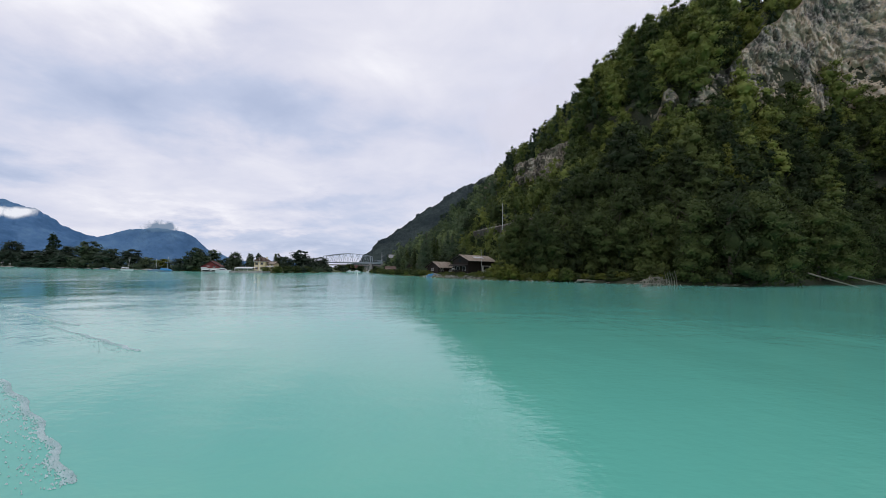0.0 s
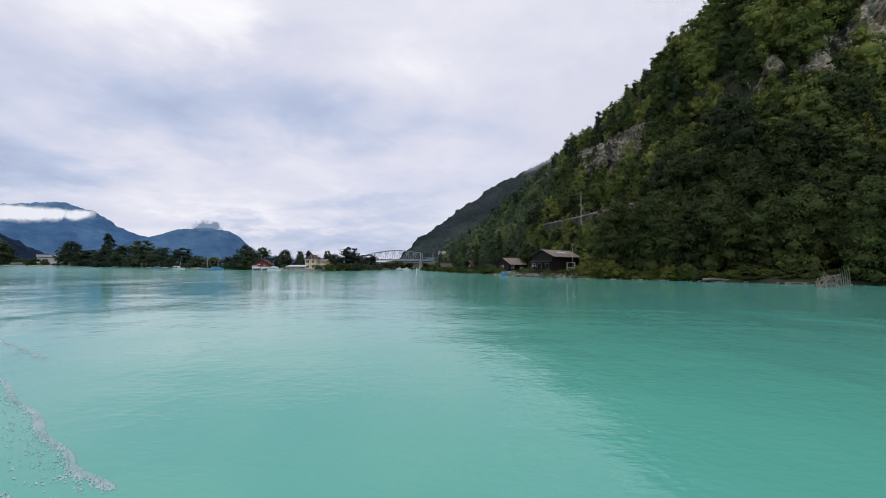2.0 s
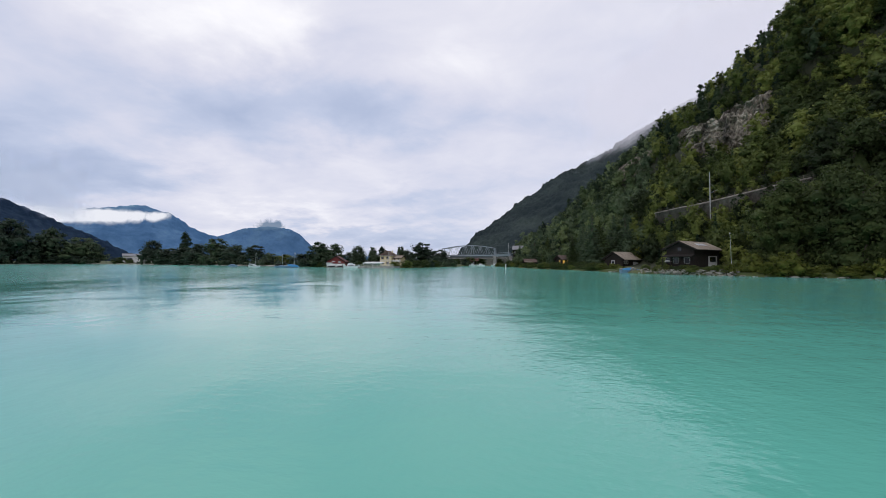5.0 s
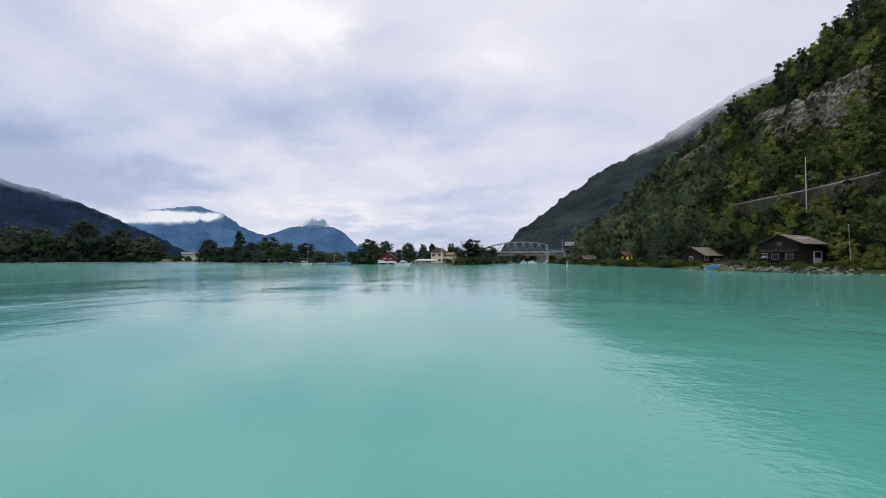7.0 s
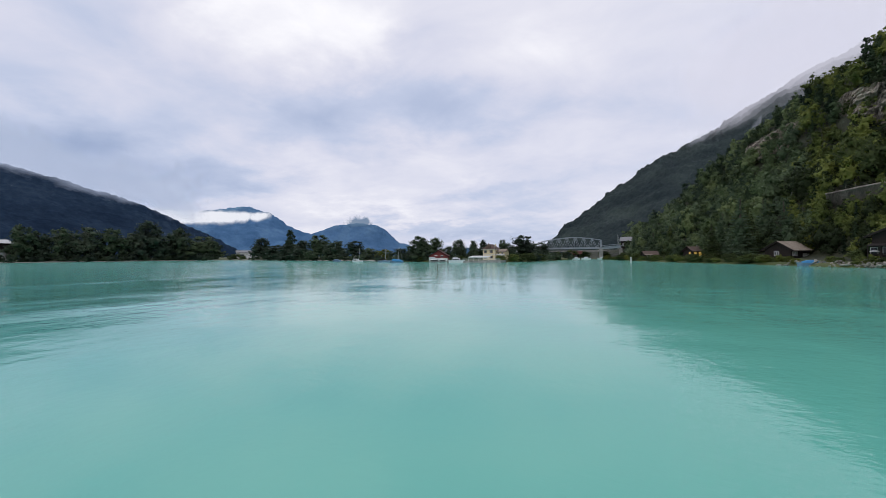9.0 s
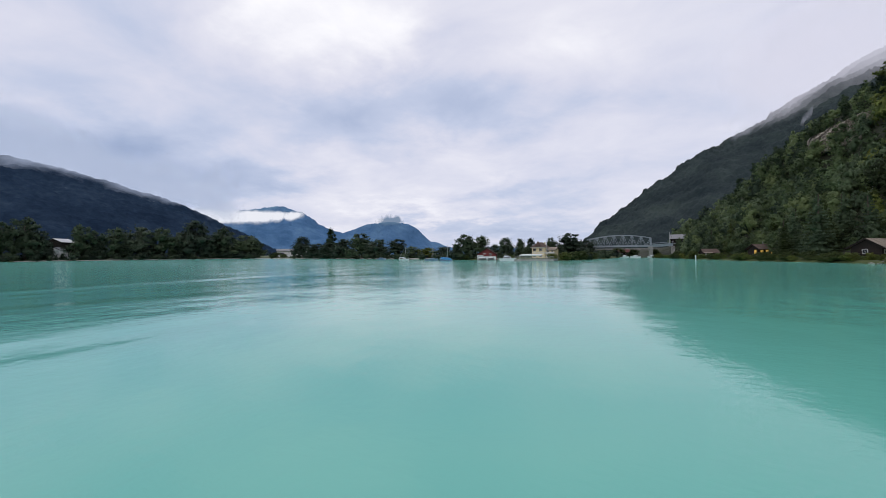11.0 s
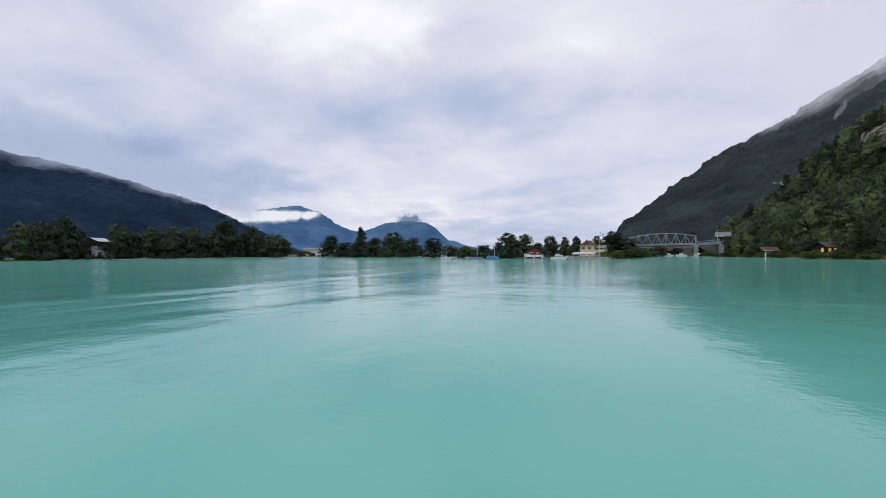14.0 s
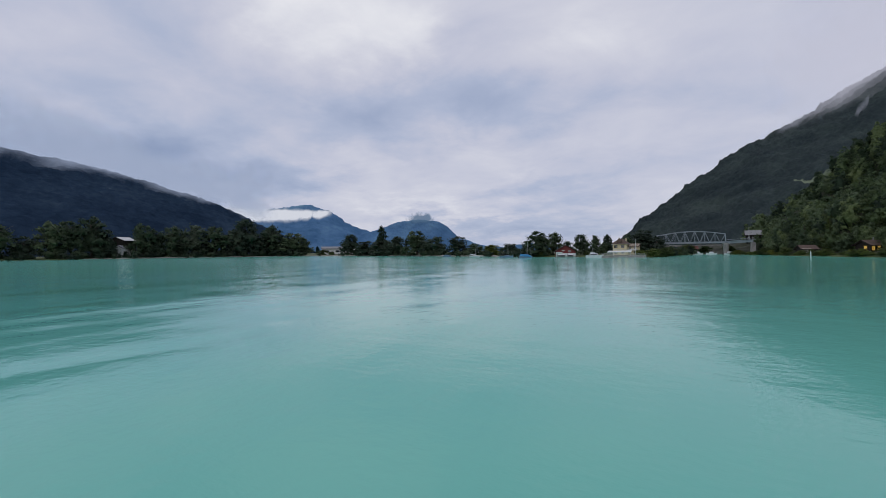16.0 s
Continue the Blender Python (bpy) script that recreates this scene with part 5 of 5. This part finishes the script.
# low growth that fringes the bank and the foot of the quay
for i in range(84):
    f = i / 83
    v = 6.2 + 7.6 * f
    p = bank(v, 0.012 + 0.018 * rng.random())
    h = 0.9 + 1.5 * rng.random() ** 1.5
    if (p[0] + 3.2) ** 2 + (p[1] - 147.6) ** 2 < 30:
        continue
    if 8.0 < v < 9.2:
        h = 0.7 + 0.6 * rng.random()
    s = h / 4.3
    k = int(rng.choice(3, p=(0.45, 0.2, 0.35)))
    plant("bush", BUSH[k], p[0] + 0.6 * rng.normal(), p[1] + 0.6 * rng.normal(), max(0.1, p[2]) - 0.1, s, 61 * i, (2.0 + 2.2 * rng.random()) / 5.2 / s * (0.6 + 0.25 * h), ("low green bush on the bank", "low olive shrub on the bank", "low dark shrub on the bank")[k], "bush", "low growth along the bank")
# brushwood under the trees where the bank is bare earth
for i in range(46):
    p = bank(3.6 + 2.9 * i / 45, 0.012 + 0.03 * rng.random())
    h = 0.7 + 1.5 * rng.random() ** 2
    k = int(rng.choice(3, p=(0.1, 0.3, 0.6)))
    plant("bush", BUSH[k], p[0] + 0.7 * rng.normal(), p[1] + 0.7 * rng.normal(), max(0.1, p[2]) - 0.1, h / 4.3, 67 * i, (2.2 + 2.4 * rng.random()) / 5.2 / h * 4.3, ("low green bush on the bank", "low olive shrub on the bank", "low dark shrub on the bank")[k], "bush", "low growth along the bank")
for i in range(18):
    f = i / 17
    k = (0, 2, 0, 2, 1)[i % 5]
    h = 0.9 + 0.7 * rng.random()
    plant("bush", BUSH[k], 9.4 - 8.5 * f + rng.normal() * 0.7, 128.5 + 11.5 * f - 0.8 * (i % 2), 0.75, h / 4.3, 50 * i, 1.5, "small garden shrub along the top of the quay", "bush", "shrubs on the quay")
for i, (x, y, h, w) in enumerate(((-57, 296, 4, 8), (-66, 300, 5, 9), (-74, 303, 4, 8), (-46, 292, 4, 7), (-82, 300, 5, 8))):
    s = h / 4.3
    plant("bush", BUSH[2], x, y, 0.6, s, 71 * i, w / 5.2 / s, "dark bush beneath the railway bridge", "bush", "bushes beneath the bridge")
VB = [(-84, 204.5, 2.6, 5, 0), (-80, 207, 3.0, 6, 0), (-77, 213, 3.2, 6, 2), (-75, 220, 3.4, 6, 2), (-72, 228, 3, 6, 0), (-104, 219, 1.6, 3, 0), (-107, 222, 2.5, 4, 2), (-128, 224, 2.2, 5, 2), (-390, 353, 6, 12, 2), (-373, 348, 4, 9, 2)]
for i, (x, y, h, w, k) in enumerate(VB):
    s = h / 4.3
    plant("bush", BUSH[k], x, y, 0.35, s, 61 * i, w / 5.2 / s, "leafy bush on the far shore", "bush", "bushes on the far shore")

# ---- stones of the quay and the shore ----
rng = np.random.default_rng(11)
stones = []
for i in range(8):
    me = bpy.data.meshes.new("stone")
    b_ = stone(rng, 1.0)
    b_.to_mesh(me)
    b_.free()
    me.materials.append(M_STONE)
    stones.append(me)
qy = thing("quay", pose(0, 0, 0), "rough dry-stone quay wall in front of the chalet", "quay wall")
path = [(-5.5, 156), (-2.2, 141), (2.0, 135), (6.5, 129.5), (11, 124.5)]
for i in range(290):
    f = rng.random() * 3.999
    k = int(f)
    x = path[k][0] + (path[k + 1][0] - path[k][0]) * (f - k)
    y = path[k][1] + (path[k + 1][1] - path[k][1]) * (f - k)
    lift = rng.random()
    o = new("stone", stones[i % 8])
    r = 0.15 + 0.3 * rng.random() ** 1.5
    o.parent = qy
    o.matrix_basis = pose(x + 0.9 * lift * 0.8 + 0.3 * rng.normal(), y + 0.9 * lift * 0.5 + 0.3 * rng.normal(), 0.05 + 1.15 * lift, 20 * rng.normal(), 20 * rng.normal(), 360 * rng.random()) @ Matrix.Diagonal((r, r, r * 0.9, 1))
for i in range(60):
    v = 4.3 + 5.5 * rng.random()
    p = bank(v, 0.004 + 0.008 * rng.random())
    r = 0.15 + 0.35 * rng.random() ** 2
    o = new("shore_stone", stones[i % 8])
    o.matrix_world = pose(p[0] + rng.normal() * 0.5, p[1] + rng.normal() * 0.5, 0.08, 0, 0, 360 * rng.random()) @ Matrix.Diagonal((r * 1.4, r, r * 0.8, 1))
    tagged(o, "weathered pale stone lying at the waterline", "stone", "stones at the waterline")


# ---- driftwood ----
def limb(pts, r0, r1):
    bm = bmesh.new()
    k = 7
    prev = None
    for i, p in enumerate(pts):
        t = i / (len(pts) - 1)
        p = Vector(p)
        d_ = (Vector(pts[min(i + 1, len(pts) - 1)]) - Vector(pts[max(i - 1, 0)])).normalized()
        u = d_.orthogonal().normalized()
        w = d_.cross(u)
        ring = [bm.verts.new(p + (u * math.cos(a * math.tau / k) + w * math.sin(a * math.tau / k)) * (r0 + (r1 - r0) * t) * (1 + 0.15 * math.sin(3 * a + i))) for a in range(k)]
        if prev:
            for a in range(k):
                bm.faces.new((prev[a], prev[(a + 1) % k], ring[(a + 1) % k], ring[a]))
        else:
            bm.faces.new(ring[::-1])
        prev = ring
    bm.faces.new(prev)
    return bm


def driftwood(name, x, y, limbs, label, turn=0.0):
    ob = thing(name, pose(x, y, 0, 0, 0, turn), label, "driftwood")
    for pts, r0, r1 in limbs:
        part("limb", limb(pts, r0, r1), M_DRIFT, ob)
    return ob


driftwood("fallen_log", 43.5, 113.5, [([(-3, 2, 0.3), (0, 0.3, 0.35), (4, -1.5, 0.4)], 0.28, 0.18), ([(1, 0, 0.5), (4, 0.5, 2.2), (8.5, 1.2, 4.2)], 0.13, 0.05), ([(1.3, 0.4, 0.5), (4.3, 1.2, 2.4), (8.8, 2.2, 4.6)], 0.11, 0.04), ([(-1, 0.5, 0.6), (-0.6, 0.4, 1.4), (0.2, 0.4, 1.5)], 0.2, 0.16)], "bleached fallen log with two raised branches on the shore")
driftwood("fallen_log", 36.5, 108.5, [([(-2.4, 0.8, 0.5), (0, 0, 0.7), (3, -0.6, 0.4)], 0.3, 0.2), ([(-0.5, 0.2, 0.9), (1.2, 0.8, 1.7), (2.6, 1.2, 1.3)], 0.12, 0.05)], "pale driftwood log stranded on the bank")
for i in range(15):
    p = bank(3.9 + 2.7 * rng.random(), 0.006 + 0.01 * rng.random())
    n = 0.8 + 1.8 * rng.random()
    bow = 0.25 * rng.normal()
    limbs = [([(-n, 0, 0.12), (0, bow, 0.25), (n, 0.3 * rng.normal(), 0.15 + 0.3 * rng.random())], 0.1 + 0.1 * rng.random(), 0.06)]
    if i % 3 == 0:
        limbs.append(([(0, bow, 0.2), (0.5, 0.4, 0.6), (0.9, 0.7, 0.9)], 0.07, 0.03))
    driftwood("driftwood", p[0], p[1], limbs, "bleached piece of driftwood washed up on the bank", -35 + 25 * rng.normal())
roots = [([(-5, 0, 0.0), (-2, 0.2, 0.5), (2, 0.4, 0.6), (6, 0.6, 0.1)], 0.22, 0.12)]
for i in range(22):
    x0 = -4.5 + 0.42 * i
    h = 1.0 + 1.2 * math.sin(math.pi * (i + 2) / 25) * (0.7 + 0.5 * rng.random())
    roots.append(([(x0 - 1.2, 0.7 * rng.normal(), -0.2), (x0 - 0.5, 0.6 * rng.normal(), 0.75 * h), (x0 + 0.7, 0.6 * rng.normal(), h), (x0 + 2.2, 0.7 * rng.normal(), -0.2)], 0.06, 0.03))
for i in range(5):
    x0 = 5.5 + 1.2 * i
    roots.append(([(x0 + 1.0, 0.4, -0.2), (x0 + 0.5, 0.3, 1.4), (x0 - 0.7, 0.2, 2.5 + 0.7 * rng.random())], 0.09, 0.035))
driftwood("fallen_tree_crown", 44.0, 89.5, roots, "bleached drowned tree crown with bent branches in the water", 38)
driftwood("fallen_branch", 96, 104, [([(-6, 2, 3.2), (-2, 0, 1.6), (3, -2, -0.1)], 0.2, 0.12)], "pale fallen branch slanting into the water")
driftwood("fallen_branch", 110, 112, [([(-8, 3, 4.0), (-2, 0, 2.0), (5, -3, -0.1)], 0.22, 0.12)], "pale fallen branch slanting into the water")


# ---- limestone cliffs in the slope ----
def blocks(p, sx, sz, seed, dip=0.12):
    """Stepped rock: each block of a skewed, warped grid stands proud by its own amount."""
    q = Vector((p[0] * 0.09, p[1] * 0.09, p[2] * 0.09 + seed))
    along = (p[0] + p[1] * 0.6) / sx + 0.9 * noise.noise(q)
    up = (p[2] + dip * p[0]) / sz + 0.8 * noise.noise(q * 1.7 + Vector((9, 0, 0)))
    return noise.cell(Vector((along + 0.5 * math.floor(up), seed * 3.1, up)))


def cliff(v0, v1, lower, upper, label, seed, mat, nu=300, nv=60, bulge=3.0, wide=(7, 3.5), slab=(3.0, 1.6)):
    """A broken, near-vertical rock face between two contours of the slope: dipping beds, overhangs, blocks and cracks."""
    P = []
    vv = np.linspace(v0, v1, 200)
    run = np.concatenate([[0], np.cumsum(np.linalg.norm(np.diff([bank(v, lower(v))[:2] for v in vv], axis=0), axis=1))])
    for i in range(nu):
        f = i / (nu - 1)
        v = np.interp(f * run[-1], run, vv)
        edge = min(1.0, f * run[-1] / 6, (1 - f) * run[-1] / 6)
        a, b = bank(v, lower(v)), bank(v, upper(v))
        n = (b - a) * np.array((1, 1, 0))
        n /= np.linalg.norm(n)
        for j in range(nv):
            g = j / (nv - 1)
            h = 0.45 * g if g < 0.92 else 0.414 + (g - 0.92) / 0.08 * 0.5
            p = a + (b - a) * np.array((h, h, g))
            w = Vector(p)
            # beds of unlike thickness: hard ones jut out over soft, hollowed ones
            bed = p[2] + 0.16 * p[0] + 2.2 * noise.noise(w * 0.06)
            hard = 0.5 * noise.cell(Vector((math.floor((p[0] + 0.6 * p[1]) / 23 + noise.noise(w * 0.05)), seed, bed / 6.5))) + 0.14 * noise.cell(Vector((3, seed, bed / 2.3)))
            crack = max(0.0, 1 - abs(noise.noise(Vector(((p[0] + 0.6 * p[1]) * 0.26 + 0.5 * noise.noise(w * 0.2), seed, p[2] * 0.03)))) / 0.07)
            rubble = noise.fractal(w * 0.8, 0.7, 2.1, 4)
            push = bulge * edge * (0.35 + hard + 0.55 * blocks(p, wide[0], wide[1], seed) + 0.34 * blocks(p, slab[0], slab[1], seed + 5) + 0.5 * noise.noise(w * 0.07) - 0.5 * crack + 0.3 * rubble) - 4.0 * (1 - edge)
            if j in (0, nv - 1):
                push -= 4.0
            P.append(p - n * push)
    return tagged(mesh_object("cliff", P, grid_faces(nu, nv), mat), label, "cliff", kind="structure")


cliff(0.7, 5.2, lambda v: np.interp(v, (3.8, 4.6), (0.70, 0.706)), upper_cliff_top, "broken pale grey and ochre limestone cliff above the woods", 1.0, M_ROCK, nu=520, nv=130, bulge=4.2, wide=(7, 6), slab=(2.6, 3.0))
cliff(7.0, 9.35, band_foot, band_top, "weathered pale limestone rock band in the wooded slope", 4.0, M_ROCK_PALE, nu=300, nv=80, bulge=3.2, wide=(3.2, 7), slab=(1.5, 3.2))
cliff(9.8, 10.8, lambda v: np.interp(v, (9.8, 10.8), (0.73, 0.78)), lambda v: np.interp(v, (9.8, 10.8), (0.87, 0.93)), "vertical grey limestone outcrop at the end of the slope", 7.0, M_ROCK_PALE, nu=200, nv=70, bulge=3.5, wide=(3.4, 9), slab=(1.6, 4.0))


# ---- low cloud clinging to the mountains ----
def cloud_material(name, colour, scale, lo, hi, wild=1.1, most=1.0):
    m = bpy.data.materials.new(name)
    m.use_nodes = True
    nt = m.node_tree
    nt.nodes.clear()
    at = node(nt, "ShaderNodeAttribute", attribute_name="thick")
    t = node(nt, "ShaderNodeTexCoord")
    n = node(nt, "ShaderNodeTexNoise", Scale=scale, Detail=6.0, Roughness=0.6, Distortion=0.4)
    nt.links.new(t.outputs["Object"], n.inputs["Vector"])
    f = arith(nt, "ADD", at.outputs["Fac"], arith(nt, "MULTIPLY", arith(nt, "SUBTRACT", n.outputs[0], 0.5), wild))
    a = ramp(nt, [(lo, (0, 0, 0)), (hi, (1, 1, 1))], f)
    tr = node(nt, "ShaderNodeBsdfTransparent")
    # the bank glows by itself with the brightness skylight would give it
    em = node(nt, "ShaderNodeEmission", Strength=1.0)
    em.inputs[0].default_value = (*colour, 1)
    mx = node(nt, "ShaderNodeMixShader")
    nt.links.new(arith(nt, "MULTIPLY", a, arith(nt, "MINIMUM", arith(nt, "MULTIPLY", at.outputs["Fac"], 1.5), most)), mx.inputs[0])
    nt.links.new(tr.outputs[0], mx.inputs[1])
    nt.links.new(em.outputs[0], mx.inputs[2])
    o = node(nt, "ShaderNodeOutputMaterial")
    nt.links.new(mx.outputs[0], o.inputs[0])
    return m


def cloud_bank(pts, mat, label, cols=14, rows=16, peak=0.5, full=1.0):
    """A drifting bank: x, y, lower and upper height from end to end, thick in the middle and thin at its edges."""
    pts = np.array(pts, float)
    n = (len(pts) - 1) * cols + 1
    P, T = [], []
    for i, v in enumerate(np.linspace(0, len(pts) - 1, n)):
        x, y, z0, z1 = [np.interp(v, range(len(pts)), pts[:, k]) for k in range(4)]
        s = min(1.0, 3 * i / (n - 1), 5 * (1 - i / (n - 1)))
        for j in range(rows):
            g = j / (rows - 1)
            r = 6 * noise.noise(Vector((v, g * 2, 3)))
            P.append((x + r, y + r, z0 + (z1 - z0) * g))
            T.append(s * min(1.0, full * g / peak, full * ((1 - g) / (1 - peak)) ** 1.4))
    ob = mesh_object("cloud_bank", P, grid_faces(n, rows), mat, smooth=True)
    at = ob.data.attributes.new("thick", "FLOAT", "POINT")
    at.data.foreach_set("value", np.array(T, dtype=np.float32))
    ob.visible_shadow = False
    return tagged(ob, label, "cloud", kind="structure")


M_CLOUD_WHITE = cloud_material("white_cloud", (0.82, 0.84, 0.91), 0.02, 0.2, 0.75, 2.0)
M_WISP = cloud_material("mist_wisp", (0.5, 0.52, 0.63), 0.05, 0.25, 1.1, 2.0, 0.24)
M_CLOUD_DARK = cloud_material("dark_cap_cloud", (0.11, 0.19, 0.30), 0.05, 0.3, 0.8, 1.9, 0.85)
# drifts one behind the other, so that the wooded slopes fade into the cloud base
M_MIST = cloud_material("slope_mist", (0.70, 0.70, 0.82), 0.007, 0.1, 0.8, 1.3, 0.3)
M_MIST_BLUE = cloud_material("blue_slope_mist", (0.43, 0.50, 0.67), 0.011, 0.2, 1.0, 2.0, 0.3)


def mist(crest, foot, stations, layers, low, high, mat, label, peak):
    c, f = np.array(crest, float), np.array(foot, float)
    for q in layers:
        drift = []
        for j in stations:
            x, y = f[j, :2] + (c[j, :2] - f[j, :2]) * q
            drift.append((x, y - 4, min(low, c[j, 2] * 0.8), max(high, c[j, 2] * 1.7)))
        cloud_bank(drift, mat, label, peak=peak)


mist(HILL_CREST, HILL_FOOT, range(4, 10), (0.86, 0.9, 0.935, 0.97, 1.0), 205, 430, M_MIST, "soft grey cloud drifting over the wooded mountainside", 0.42)
mist(WEST_CREST, WEST_FOOT, range(0, 9), (0.88, 0.91, 0.94, 0.97, 1.0), 190, 310, M_MIST_BLUE, "blue-grey cloud lying on the far mountain ridge", 0.35)
cloud_bank([(-1800, 850, 100, 212), (-1640, 1040, 108, 208), (-1530, 1160, 114, 203), (-1440, 1270, 122, 200), (-1365, 1360, 138, 198), (-1310, 1415, 160, 198)], M_CLOUD_WHITE, "bright white cloud wrapped round the far summit", peak=0.5, full=1.4)
cloud_bank([(-668, 922, 66, 96), (-648, 936, 64, 108), (-630, 948, 66, 122), (-612, 960, 70, 114), (-594, 972, 74, 98)], M_CLOUD_DARK, "small dark cloud capping the rounded mountain", cols=8, peak=0.4)
# two wisps of mist caught on the slope above the bridge
cloud_bank([(70, 866, 174, 190), (86, 868, 180, 202), (104, 870, 190, 214), (122, 872, 204, 222)], M_WISP, "wisp of white mist caught on the wooded slope", peak=0.5)
cloud_bank([(154, 822, 176, 190), (162, 824, 182, 206), (169, 826, 194, 218), (176, 828, 208, 226)], M_WISP, "wisp of white mist caught on the wooded slope", peak=0.5)




# ---- foam of the bow wave, in broken strips on the water ----
M_FOAM = material("water_foam", [(0.36, (0.42, 0.6, 0.58)), (0.64, (0.72, 0.81, 0.8))], scale=1.5, fine=14, rough=0.7, relief=0.6, depth=0.01)


def foam_strip(pts, seed, width, count):
    """Clots of foam strewn along a line: thicker on the crest, thin and scattered behind it."""
    r = np.random.default_rng(seed)
    P, F_ = [], []
    pts = np.array(pts, float)
    for i in range(count):
        f = r.random() * (len(pts) - 1)
        k = min(int(f), len(pts) - 2)
        d = pts[k + 1] - pts[k]
        n = np.array((-d[1], d[0])) / np.hypot(*d)
        back = abs(r.normal()) * width * (2.5 if r.random() < 0.15 else 0.45)
        c = pts[k] + d * (f - k) + n * (back * (1 if n[0] < 0 else -1) + 0.3 * width * math.sin(7 * f))
        size = width * (0.03 + 0.085 * r.random() ** 2)
        a0, b = r.random() * math.tau, len(P)
        P.append((c[0], c[1], 0.03 + 0.12 * size))
        for j in range(7):
            a = a0 + j * math.tau / 7
            q = size * (0.6 + 0.7 * r.random())
            P.append((c[0] + q * 1.5 * math.cos(a), c[1] + q * math.sin(a), 0.004))
        F_ += [(b, b + 1 + j, b + 1 + (j + 1) % 7) for j in range(7)]
    return tagged(mesh_object("wake_foam", P, F_, M_FOAM), "broken white foam of a bow wave on turquoise water", "foam", kind="stuff")


foam_strip([(-11.3, 11.2), (-9.3, 9.7), (-7.6, 8.3), (-6.2, 7.1), (-5.0, 6.0)], 1, 0.16, 2400)
foam_strip([(-31.5, 31.0), (-29.7, 30.1), (-28.4, 29.4), (-27.3, 28.8), (-26.4, 28.3)], 2, 0.15, 2000)
foam_strip([(-19.0, 20.9), (-15.4, 18.5), (-13.3, 17.1), (-11.6, 15.9), (-10.5, 15.1)], 4, 0.17, 2400)
foam_strip([(-25.1, 25.9), (-21.7, 23.7), (-19.4, 22.1), (-17.7, 21.1)], 5, 0.17, 2400)
